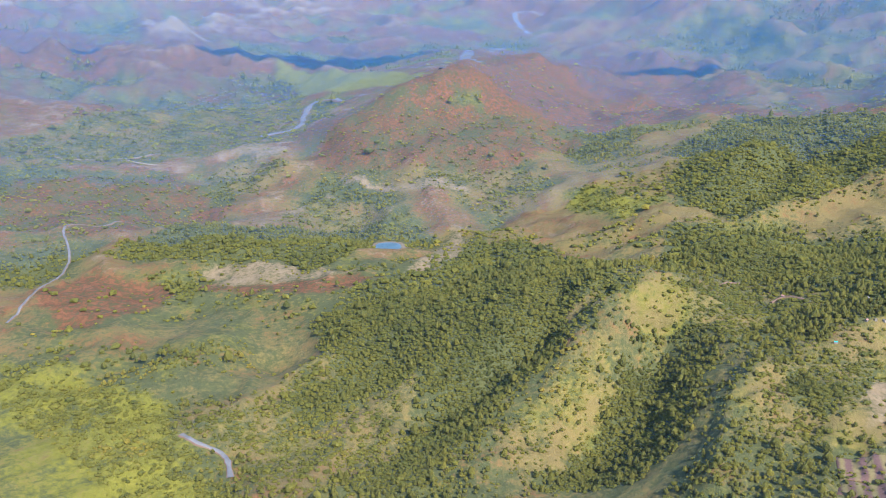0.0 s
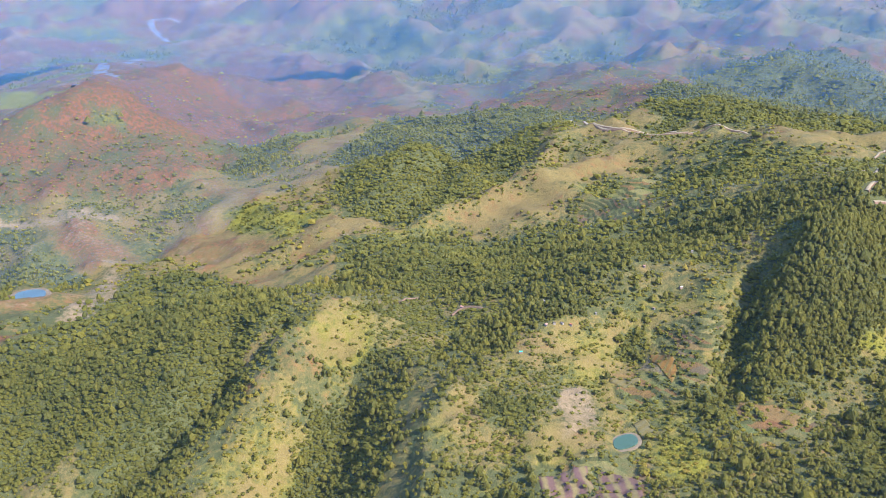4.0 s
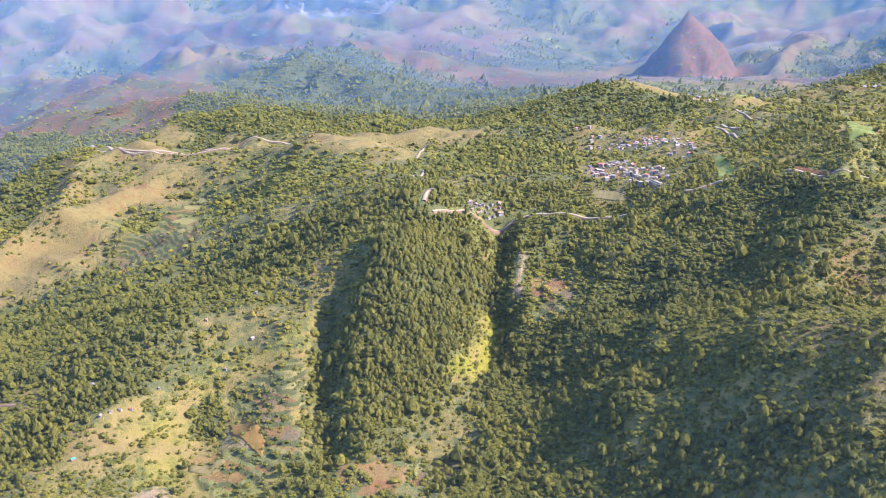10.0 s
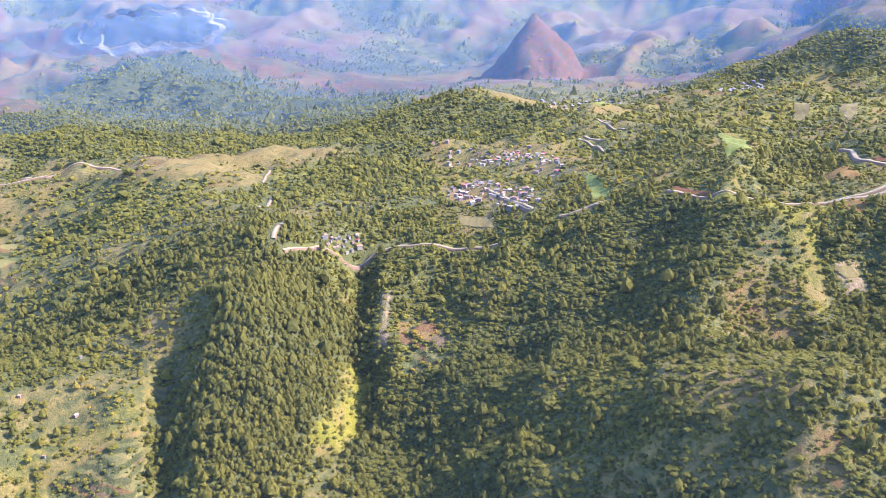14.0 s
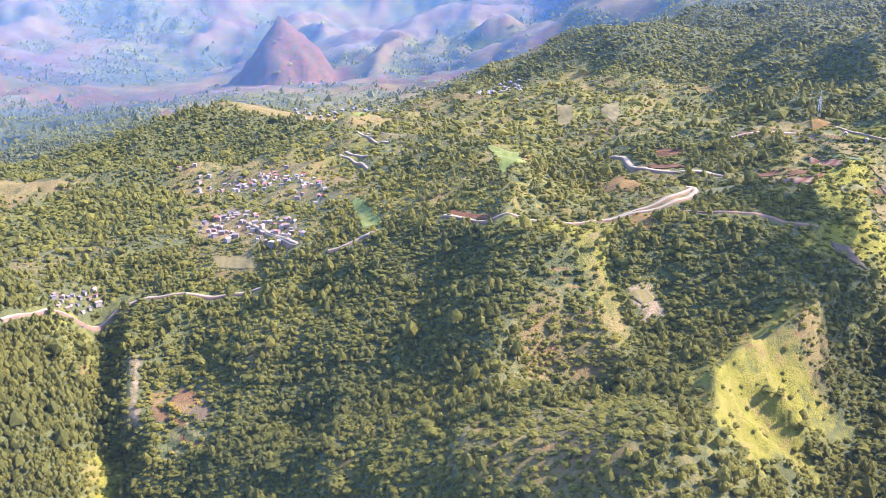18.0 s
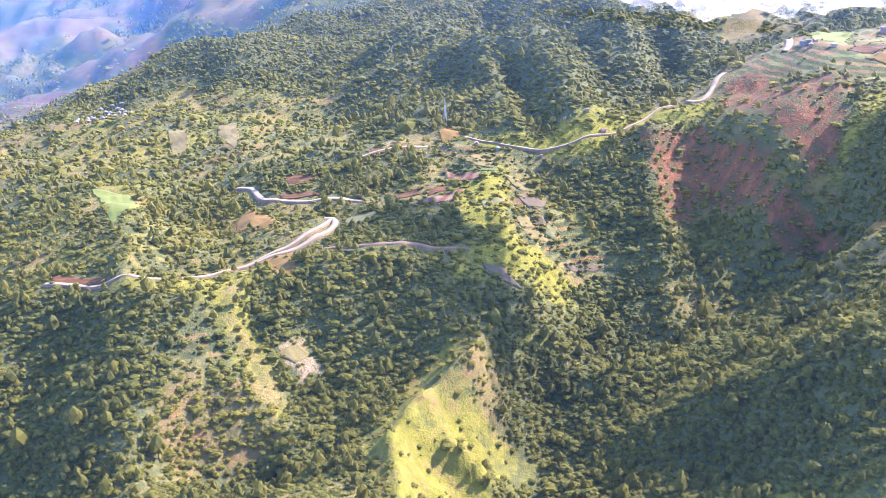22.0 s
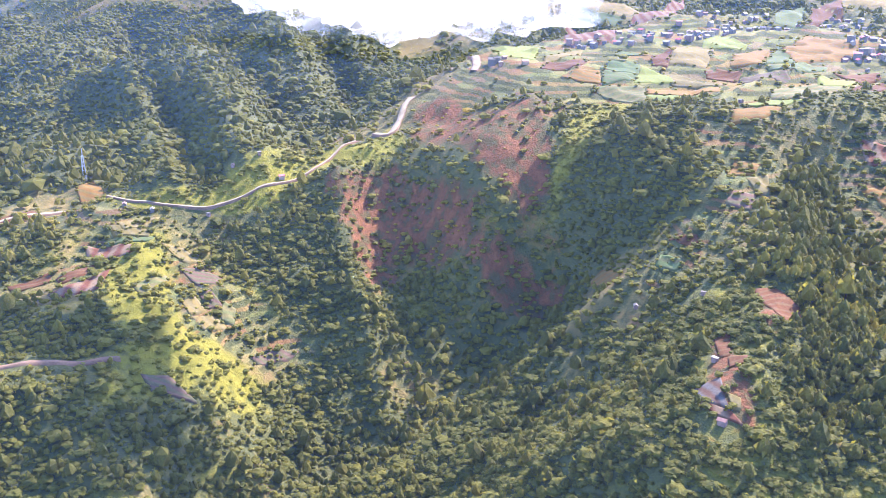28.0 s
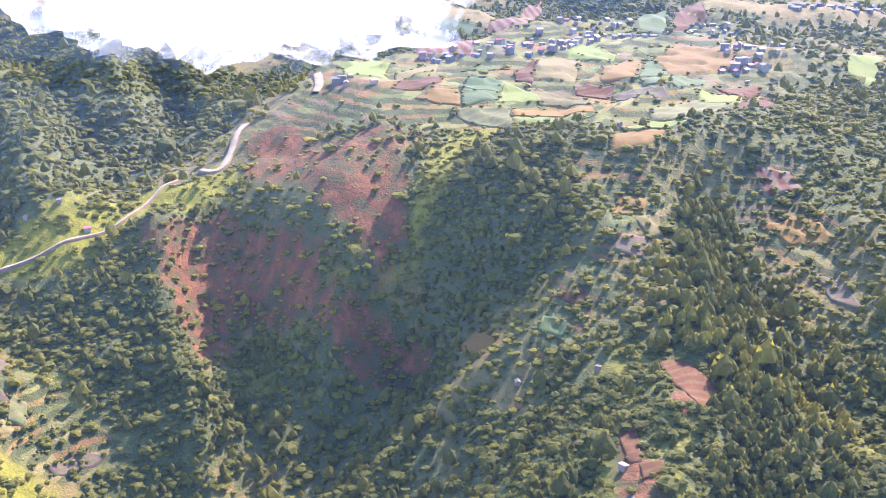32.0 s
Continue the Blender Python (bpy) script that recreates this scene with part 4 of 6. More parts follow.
ROADS.append(("road", "pale town street", 4, [(770, 320), (729, 293), (679, 255)]))
ROADS.append(("road", "pale town street", 4, [(982, 297), (920, 261), (901, 252)]))
ROADS.append(("road", "pale town street", 4, [(1090, 316), (1013, 275), (980, 246)]))

# tilled plots: crop or soil, outline in plan
PLOTS = []
PLOTS.append(("vivid", [(850, -411), (791, -414), (750, -379), (779, -372)]))
PLOTS.append(("rows", [(937, -554), (801, -494), (769, -460), (809, -449)]))
PLOTS.append(("tan", [(758, -393), (770, -435), (753, -419), (747, -385)]))
PLOTS.append(("red", [(746, -389), (733, -411), (717, -391), (724, -365)]))
PLOTS.append(("green", [(748, -449), (734, -458), (729, -449), (740, -430)]))
PLOTS.append(("teal", [(724, -420), (710, -433), (694, -416), (702, -393)]))
PLOTS.append(("vivid", [(707, -432), (683, -432), (668, -423), (677, -399), (694, -416)]))
PLOTS.append(("orange", [(703, -364), (710, -377), (701, -392), (683, -378)]))
PLOTS.append(("green", [(700, -393), (693, -416), (678, -397), (681, -378)]))
PLOTS.append(("tan", [(696, -438), (686, -441), (643, -437), (641, -432), (666, -419)]))
PLOTS.append(("tan", [(743, -496), (729, -519), (681, -461), (703, -451)]))
PLOTS.append(("red", [(722, -453), (729, -480), (697, -444), (706, -440)]))
PLOTS.append(("orange", [(665, -399), (638, -430), (627, -418), (657, -391)]))
PLOTS.append(("pale", [(682, -373), (668, -399), (647, -380), (650, -374), (672, -368)]))
PLOTS.append(("vivid", [(654, -388), (643, -401), (613, -404), (625, -398), (646, -383)]))
PLOTS.append(("vivid", [(768, -551), (719, -544), (701, -513), (731, -508)]))
PLOTS.append(("orange", [(698, -505), (683, -525), (650, -475), (666, -466)]))
PLOTS.append(("green", [(688, -534), (640, -496), (648, -477)]))
PLOTS.append(("orange", [(708, -586), (657, -579), (628, -536), (631, -506), (638, -494), (674, -521)]))
PLOTS.append(("green", [(644, -475), (616, -493), (609, -482), (610, -460), (636, -467)]))
PLOTS.append(("red", [(675, -454), (655, -466), (646, -450), (664, -445)]))
PLOTS.append(("brown", [(646, -453), (630, -462), (604, -448), (603, -437), (634, -442)]))
PLOTS.append(("vivid", [(603, -470), (585, -485), (579, -465), (590, -454)]))
PLOTS.append(("pale", [(593, -420), (593, -455), (578, -463), (573, -447), (569, -417), (583, -410)]))
PLOTS.append(("red", [(603, -488), (599, -519), (591, -510), (587, -485), (604, -483)]))
PLOTS.append(("red", [(578, -474), (586, -505), (563, -486), (565, -453), (572, -457)]))
PLOTS.append(("vivid", [(584, -389), (582, -408), (568, -415), (567, -403)]))
PLOTS.append(("orange", [(581, -379), (575, -393), (565, -398), (560, -378), (571, -367)]))
PLOTS.append(("vivid", [(615, -632), (606, -664), (567, -580), (580, -578)]))
PLOTS.append(("rows", [(892, -592), (1026, -784), (845, -595), (875, -570)]))
PLOTS.append(("green", [(859, -727), (857, -766), (771, -659), (797, -656)]))
PLOTS.append(("red", [(857, -778), (849, -803), (782, -723), (764, -654)]))
PLOTS.append(("green", [(952, -578), (894, -582), (886, -562), (930, -565)]))
PLOTS.append(("orange", [(730, 47), (751, 39), (716, 24), (692, 29), (712, 48)]))
PLOTS.append(("orange", [(789, 13), (775, -10), (764, -5), (772, 12)]))
PLOTS.append(("orange", [(647, 39), (643, 23), (634, 20), (609, 24), (636, 35)]))
PLOTS.append(("red", [(723, -47), (721, -68), (711, -64), (714, -48)]))
PLOTS.append(("rows", [(693, -60), (699, -90), (684, -80), (681, -63)]))
PLOTS.append(("red", [(710, -67), (713, -87), (702, -79), (701, -68)]))
PLOTS.append(("rows", [(735, -87), (717, -108), (710, -104), (714, -89), (724, -86)]))
PLOTS.append(("tan", [(741, -102), (732, -121), (726, -117), (732, -101)]))
PLOTS.append(("green", [(731, -97), (723, -120), (718, -115), (727, -97)]))
PLOTS.append(("tan", [(744, -106), (741, -128), (736, -123), (735, -107)]))
PLOTS.append(("red", [(799, -49), (802, -76), (792, -78), (788, -49)]))
PLOTS.append(("pale", [(682, -14), (689, -26), (678, -36), (669, -26), (667, -13)]))
PLOTS.append(("brown", [(616, -79), (614, -90), (598, -96), (606, -80)]))
PLOTS.append(("red", [(754, 17), (749, -6), (737, -8), (747, 17)]))
PLOTS.append(("orange", [(826, -105), (846, -120), (787, -115), (794, -102)]))
PLOTS.append(("pale", [(680, -95), (689, -114), (683, -113), (671, -96)]))
PLOTS.append(("brown", [(696, -123), (697, -133), (683, -140), (676, -134), (679, -126)]))
PLOTS.append(("tan", [(667, -114), (671, -122), (659, -123), (657, -114)]))
PLOTS.append(("brown", [(671, -124), (672, -130), (663, -132), (661, -125)]))
PLOTS.append(("pale", [(667, -134), (661, -138), (650, -133), (654, -128)]))
PLOTS.append(("tan", [(655, -114), (657, -126), (649, -129), (646, -117)]))
PLOTS.append(("brown", [(632, -133), (635, -150), (632, -157), (629, -150), (627, -134)]))
PLOTS.append(("tan", [(717, -121), (713, -131), (702, -136), (701, -127)]))
PLOTS.append(("red", [(469, -276), (463, -280), (448, -278), (442, -271), (441, -260), (457, -267)]))
PLOTS.append(("red", [(454, -240), (451, -245), (437, -230), (441, -229)]))
PLOTS.append(("red", [(437, -229), (432, -233), (429, -229), (431, -223)]))
PLOTS.append(("grey", [(433, -210), (430, -218), (420, -210), (416, -208), (423, -204)]))
PLOTS.append(("rows", [(424, -203), (415, -208), (410, -208), (418, -203)]))
PLOTS.append(("tan", [(421, -212), (417, -214), (414, -211), (416, -209)]))
PLOTS.append(("orange", [(568, -279), (565, -283), (557, -283), (547, -278), (538, -269), (554, -272)]))
PLOTS.append(("red", [(531, -291), (521, -298), (517, -295), (517, -291)]))
PLOTS.append(("orange", [(551, -350), (539, -355), (534, -345), (541, -335)]))
PLOTS.append(("tan", [(533, -339), (531, -351), (521, -342), (522, -335)]))
PLOTS.append(("brown", [(528, -325), (522, -334), (515, -323), (525, -318)]))
PLOTS.append(("green", [(527, -283), (514, -284), (512, -278), (524, -277)]))
PLOTS.append(("rows", [(532, -415), (519, -425), (507, -416), (519, -406)]))
PLOTS.append(("orange", [(509, -389), (491, -399), (472, -384), (488, -381)]))
PLOTS.append(("brown", [(469, -366), (454, -362), (441, -350), (454, -352)]))
PLOTS.append(("orange", [(316, 412), (318, 394), (305, 374), (294, 369), (308, 404)]))
PLOTS.append(("tan", [(271, 406), (287, 393), (279, 385), (269, 389), (267, 402)]))
PLOTS.append(("pale", [(243, 377), (255, 371), (246, 362), (238, 370)]))
PLOTS.append(("tan", [(237, 347), (249, 349), (241, 330), (231, 331)]))
PLOTS.append(("paddy", [(150, 337), (176, 323), (162, 301), (139, 316)]))
PLOTS.append(("paddy", [(179, 316), (192, 292), (180, 280), (165, 299)]))
PLOTS.append(("paddy", [(138, 314), (182, 282), (171, 268), (129, 304)]))
PLOTS.append(("orange", [(722, 55), (750, 37), (716, 23), (691, 27)]))
PLOTS.append(("orange", [(647, 39), (647, 18), (622, 24), (616, 31)]))
PLOTS.append(("tan", [(570, 37), (577, 26), (571, 21), (563, 29)]))
PLOTS.append(("red", [(674, 151), (654, 121), (647, 118), (660, 147)]))
PLOTS.append(("tan", [(1066, 92), (1081, 73), (999, 74), (993, 87)]))
PLOTS.append(("tan", [(1081, 47), (1086, 27), (929, 34), (993, 48)]))
PLOTS.append(("vivid", [(759, 235), (762, 229), (690, 197), (689, 211)]))
PLOTS.append(("tan", [(695, 324), (695, 293), (667, 280), (675, 312)]))
PLOTS.append(("vivid", [(1150, 359), (1294, 329), (1162, 308), (1137, 349)]))
PLOTS.append(("red", [(788, 12), (776, -11), (766, -6), (773, 11)]))
PLOTS.append(("red", [(801, -48), (803, -76), (788, -78), (785, -50)]))
PLOTS.append(("vivid", [(818, 138), (803, 118), (745, 102), (722, 120)]))

# built-up ground: kind, outline in plan, houses, size
HAMLETS = []
HAMLETS.append(("town", [(1018, 478), (998, 415), (962, 338), (816, 263), (756, 256), (864, 331), (964, 449)], 85, 0.80))
HAMLETS.append(("town", [(774, 366), (822, 351), (744, 277), (692, 252), (691, 275), (733, 340)], 70, 0.80))
HAMLETS.append(("hamlet", [(610, 401), (646, 389), (636, 380), (602, 392)], 20, 0.75))
HAMLETS.append(("plateau", [(792, -438), (798, -521), (839, -652), (778, -665), (764, -732), (706, -649), (736, -612), (756, -559), (740, -466), (776, -434)], 110, 0.90))
HAMLETS.append(("plateau", [(666, -579), (641, -621), (628, -604), (605, -525), (608, -494)], 28, 0.90))
HAMLETS.append(("plateau", [(779, -362), (749, -374), (736, -365), (753, -350)], 6, 0.85))
FAR_TOWNS = []
FAR_TOWNS.append(([(1764, 569), (1504, 411), (1298, 227), (1289, 247), (1225, 403)], 60))
FAR_TOWNS.append(([(1302, 207), (1442, 158), (1281, 131), (1278, 190)], 45))
FAR_TOWNS.append(([(781, -820), (805, -1034), (740, -911), (764, -803)], 45))
FAR_TOWNS.append(([(-230, 2319), (-7, 2829), (-50, 2256), (-221, 2264)], 30))
LONE_HOUSES = [(263, 471), (269, 468), (275, 466), (281, 463), (226, 454), (348, 443), (380, 446), (377, 485), (259, 577), (308, 465), (288, 505), (429, 482), (749, -127), (735, -153), (735, -196), (753, -191), (756, -176), (784, -164), (762, -116), (485, -266), (515, -259), (609, 381), (588, -392), (440, -226), (414, -203)]
POND = [(-10, 1055), (-6, 1069), (5, 1072), (15, 1070), (24, 1063), (23, 1049), (16, 1039), (8, 1030), (-3, 1032), (-8, 1044)]
FISH_POND = [(213, 341), (230, 339), (223, 325), (203, 327)]
MAST = [(846, -115)]


def clear_ground(x, y):
    """0 on roads, plots, ponds and yards, where no tree stands, else 1."""
    keep = np.ones(x.shape)
    for name, label, width, line in ROADS:
        pts = np.array(line)
        lo, hi = pts.min(0) - 20, pts.max(0) + 20
        i = np.where((x > lo[0]) & (x < hi[0]) & (y > lo[1]) & (y < hi[1]))[0]
        if len(i):
            keep[i] *= line_distance(x[i], y[i], line) > width / 2 + 2.2
    for kind, outline in PLOTS:
        keep *= inside(x, y, outline, 2) < 0.5
    for outline in (POND, FISH_POND):
        keep *= inside(x, y, outline, 16) < 0.2
    for kind, outline, count, size in HAMLETS:
        keep *= 1 - 0.72 * inside(x, y, outline, 8)
    for hx, hy in LONE_HOUSES:
        keep *= np.hypot(x - hx, y - hy) > 7
    return keep


def part(name, bm, mat, parent=None, label=""):
    """A bmesh as one mesh object, under a thing or a part."""
    me = bpy.data.meshes.new(name)
    bm.to_mesh(me)
    bm.free()
    me.materials.append(mat)
    ob = new(name, me)
    if parent:
        ob.parent = parent
    if label:
        tagged(ob, label)
    return ob


# ---- haze imitated by tinted sheets: one above the hills, bowls thickening with distance ----
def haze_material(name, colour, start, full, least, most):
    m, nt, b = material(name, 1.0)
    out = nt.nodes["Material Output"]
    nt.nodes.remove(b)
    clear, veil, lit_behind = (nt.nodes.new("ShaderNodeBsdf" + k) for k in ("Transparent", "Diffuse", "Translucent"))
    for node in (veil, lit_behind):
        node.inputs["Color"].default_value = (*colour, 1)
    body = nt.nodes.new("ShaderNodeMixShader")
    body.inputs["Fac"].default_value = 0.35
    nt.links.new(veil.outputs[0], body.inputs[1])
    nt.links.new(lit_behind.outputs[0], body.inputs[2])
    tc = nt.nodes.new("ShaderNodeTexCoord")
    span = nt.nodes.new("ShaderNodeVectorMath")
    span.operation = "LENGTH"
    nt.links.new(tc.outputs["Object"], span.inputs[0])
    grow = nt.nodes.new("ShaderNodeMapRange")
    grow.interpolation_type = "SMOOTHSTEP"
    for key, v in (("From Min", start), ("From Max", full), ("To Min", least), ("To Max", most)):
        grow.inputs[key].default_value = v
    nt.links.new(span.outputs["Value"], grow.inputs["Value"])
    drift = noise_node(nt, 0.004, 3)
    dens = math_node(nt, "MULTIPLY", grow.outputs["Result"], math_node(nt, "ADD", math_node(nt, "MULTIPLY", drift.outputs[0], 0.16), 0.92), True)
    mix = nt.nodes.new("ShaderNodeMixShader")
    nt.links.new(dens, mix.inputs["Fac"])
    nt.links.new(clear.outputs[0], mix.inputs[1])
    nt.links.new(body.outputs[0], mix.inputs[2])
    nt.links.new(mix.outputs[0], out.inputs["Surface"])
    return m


def build_haze(name, label, mat, radii, levels):
    """A tinted sheet in place of haze round the flight, rising from one level to another between radii."""
    turns, steps = np.radians(np.linspace(0, 360, 181))[:-1], np.linspace(0, 1, 9)
    aa, tt = np.meshgrid(turns, steps)
    r = radii[0] + (radii[1] - radii[0]) * tt
    x, y = r * np.sin(aa), r * np.cos(aa)
    z = levels[0] + (levels[1] - levels[0]) * tt + 6 * octaves(x, y, 900, 131)
    idx = np.arange(z.size).reshape(z.shape)
    nxt = np.roll(idx, -1, axis=1)
    f = np.stack([idx[:-1], idx[1:], nxt[1:], nxt[:-1]], -1).reshape(-1, 4)
    tagged(new(name, mesh_from_arrays(name, np.stack([x, y, z], -1).reshape(-1, 3), f, mat)), label, "haze", kind="structure")


HAZE_SHEET = haze_material("blue haze sheet", (0.09, 0.27, 0.58), 1300, 2700, 0.05, 0.085)
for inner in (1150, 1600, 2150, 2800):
    build_haze("valley_haze_sheet", "see-through blue sheet standing in for haze over the far valleys", HAZE_SHEET, (inner - 230, inner + 850), (80, 790))
# flat blue sheet below the flight, added to lift dark slopes and tint distance
build_haze("thin_haze_sheet", "see-through blue sheet standing in for haze above the hills", haze_material("upper haze sheet", (0.30, 0.52, 1.0), 680, 1050, 0.008, 0.040), (0, 5200), (656, 656))

# ---- trees ----
def leaf_material(name, dark, light, warm):
    m, nt, b = material(name, 0.75)
    tint = nt.nodes.new("ShaderNodeAttribute")
    tint.attribute_name = "tint"
    geo = nt.nodes.new("ShaderNodeNewGeometry")
    leaf = noise_node(nt, 1.4, 4, 0.75)
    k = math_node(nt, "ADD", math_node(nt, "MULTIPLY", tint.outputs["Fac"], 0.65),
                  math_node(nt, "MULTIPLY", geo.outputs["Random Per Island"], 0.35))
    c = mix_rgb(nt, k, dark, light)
    warmth = nt.nodes.new("ShaderNodeMapRange")
    warmth.inputs["From Min"].default_value, warmth.inputs["From Max"].default_value = 0.80, 1.05
    nt.links.new(tint.outputs["Fac"], warmth.inputs["Value"])
    c = mix_rgb(nt, math_node(nt, "MULTIPLY", warmth.outputs["Result"], 0.8), c, warm)
    c = mix_rgb(nt, 0.75, c, mix_rgb(nt, leaf.outputs[0], (0.12, 0.12, 0.12), (1.9, 1.9, 1.9)), "MULTIPLY")
    nt.links.new(c, b.inputs["Base Color"])
    # leaves let a third of the light through
    thin = nt.nodes.new("ShaderNodeBsdfTranslucent")
    nt.links.new(mix_rgb(nt, 0.8, c, (1.5, 1.35, 0.6), "MULTIPLY"), thin.inputs["Color"])
    both = nt.nodes.new("ShaderNodeMixShader")
    both.inputs["Fac"].default_value = 0.45
    nt.links.new(b.outputs[0], both.inputs[1])
    nt.links.new(thin.outputs[0], both.inputs[2])
    nt.links.new(both.outputs[0], nt.nodes["Material Output"].inputs["Surface"])
    bump(nt, b, leaf.outputs[0], 0.8, 0.9)
    return m


BROAD = leaf_material("broad leaves", (0.078, 0.094, 0.026), (0.27, 0.242, 0.030), (0.37, 0.265, 0.042))
NEEDLE = leaf_material("pine needles", (0.074, 0.088, 0.027), (0.255, 0.226, 0.032), (0.32, 0.24, 0.045))
BARK = mottled("bark", (0.06, 0.045, 0.03), (0.16, 0.12, 0.08), 1.5)


def joined(pieces):
    vs, fs, k = [], [], 0
    for v, f in pieces:
        vs.append(v)
        fs.append(f + k)
        k += len(v)
    return np.concatenate(vs), np.concatenate(fs)


def tufts(rng, centre, radii, count, size, low=-0.35, droop=0.0):
    """Ragged sprays of leaves standing out all over a lobe, one small triangle each."""
    k = np.arange(count) + 0.5
    h = low + (1 - low) * k / count
    a = k * 2.39996 + rng.uniform(0, 6.28)
    s = np.sqrt(np.maximum(0, 1 - h * h))
    n = np.stack([s * np.cos(a), s * np.sin(a), h], -1) + rng.normal(0, 0.22, (count, 3))
    n /= np.linalg.norm(n, axis=1)[:, None]
    mid = centre + n * radii * rng.uniform(0.82, 1.14, (count, 1))
    face = n + rng.normal(0, 0.42, (count, 3))
    face[:, 2] -= droop
    t1 = np.cross(face, rng.normal(0, 1, (count, 3)))
    t1 /= np.linalg.norm(t1, axis=1)[:, None] + 1e-9
    t2 = np.cross(face, t1)
    t2 /= np.linalg.norm(t2, axis=1)[:, None] + 1e-9
    corners = []
    for turn in (0, 2.1, 4.2):
        turn = turn + rng.uniform(-0.45, 0.45, (count, 1))
        corners.append(mid + (t1 * np.cos(turn) + t2 * np.sin(turn)) * size * rng.uniform(0.7, 1.35, (count, 1)))
    return np.stack(corners, 1).reshape(-1, 3), np.arange(count * 3).reshape(-1, 3)


def dome(rng, rings, tip):
    """An uneven rounded crown, open below: rings of corners and a tip."""
    v, f = [], []
    for k, (n, h, w) in enumerate(rings):
        a = (np.arange(n) + 0.5 * k) * 2 * math.pi / n + rng.uniform(-0.2, 0.2, n)
        q = w * rng.uniform(0.72, 1.22, n)
        v.append(np.stack([q * np.cos(a), q * np.sin(a), h + rng.uniform(-0.10, 0.10, n)], -1))
    v.append(np.array([[rng.uniform(-0.15, 0.15), rng.uniform(-0.15, 0.15), tip]]))
    start = 0
    for (n, h, w), (m, h2, w2) in zip(rings[:-1], rings[1:]):
        for i in range(n):
            f += [(start + i, start + (i + 1) % n, start + n + i % m), (start + (i + 1) % n, start + n + (i + 1) % m, start + n + i % m)]
        start += n
    n = rings[-1][0]
    f += [(start + i, start + (i + 1) % n, start + n) for i in range(n)]
    return np.concatenate(v), np.array(f)


PLAIN = ((5, -0.35, 0.92), (5, 0.46, 0.82))
SMALL = ((4, -0.3, 0.95), (4, 0.5, 0.76))
TINY = ((5, -0.2, 1.0),)


def broad_crown(seed, sprays, rings, size):
    """A rounded, uneven crown with leafy sprays standing out of it, about 1 wide and 1 high."""
    rng = np.random.default_rng(seed)
    radii = np.array([rng.uniform(0.44, 0.54), rng.uniform(0.42, 0.52), rng.uniform(0.40, 0.50)])
    c = np.array([0, 0, 0.50])
    v, f = dome(rng, rings, 0.84)
    pieces = [(c + v * radii, f)]
    if sprays:
        pieces.append(tufts(rng, c, radii * 0.98, sprays, size, -0.2, -0.35))
    return joined(pieces)


def pine_crown(seed, sprays, rings, size):
    """A tall crown of needles, narrowing upward in uneven tiers, about 0.6 wide and 1 high."""
    rng = np.random.default_rng(seed)
    c = np.array([0, 0, 0.56])
    radii = np.array([0.30, 0.30, 0.44])
    pieces = []
    for v, f in [dome(rng, rings, 1.0)] + ([tufts(rng, np.zeros(3), np.ones(3), sprays, size / 0.3, -0.5, -0.3)] if sprays else []):
        narrow = 1 - 0.30 * np.clip(v[:, 2:], -1, 1)
        tier = 1 + 0.12 * np.sin(9 * v[:, 2:] + seed)
        pieces.append((c + v * np.concatenate([narrow * tier, narrow * tier, np.ones_like(narrow)], 1) * radii, f))
    return joined(pieces)


def stem(sides=4, top=0.5, width=0.035):
    a = np.arange(sides) * 2 * math.pi / sides
    low = np.stack([width * np.cos(a), width * np.sin(a), 0 * a - 0.05], -1)
    high = np.stack([width * 0.5 * np.cos(a), width * 0.5 * np.sin(a), 0 * a + top], -1)
    f = []
    for k in range(sides):
        f += [(k, (k + 1) % sides, sides + (k + 1) % sides), (k, sides + (k + 1) % sides, sides + k)]
    return np.concatenate([low, high]), np.array(f)


def forest(name, label, shapes, x, y, z, width, tall, mat, seed, rounded=True, closed=0.5):
    """All the trees of a wood as one mesh of that many crowns."""
    rng = np.random.default_rng(seed)
    pick = rng.integers(0, len(shapes), len(x))
    vs, fs, ts, k = [], [], [], 0
    for s, (bv, bf) in enumerate(shapes):
        i = np.where(pick == s)[0]
        if not len(i):
            continue
        a = rng.uniform(0, 6.28, len(i))
        ca, sa = np.cos(a)[:, None], np.sin(a)[:, None]
        w, h = width[i][:, None], tall[i][:, None]
        px = (bv[:, 0] * ca - bv[:, 1] * sa) * w + x[i][:, None]
        py = (bv[:, 0] * sa + bv[:, 1] * ca) * w + y[i][:, None]
        pz = bv[:, 2] * h + z[i][:, None]
        vs.append(np.stack([px, py, pz], -1).reshape(-1, 3))
        fs.append((bf[None] + (k + np.arange(len(i)) * len(bv))[:, None, None]).reshape(-1, 3))
        # tint runs darker the higher closed is, lighter for scattered trees
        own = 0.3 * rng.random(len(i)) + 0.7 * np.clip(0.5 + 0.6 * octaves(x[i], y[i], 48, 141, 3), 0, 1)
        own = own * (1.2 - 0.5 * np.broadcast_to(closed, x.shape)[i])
        ts.append(np.repeat(own, len(bv)))
        k += len(i) * len(bv)
    me = mesh_from_arrays(name, np.concatenate(vs), np.concatenate(fs), mat, rounded)
    t = me.attributes.new("tint", "FLOAT", "POINT")
    t.data.foreach_set("value", np.concatenate(ts).astype(np.float32))
    return tagged(new(name, me), label, "trees", kind="stuff")


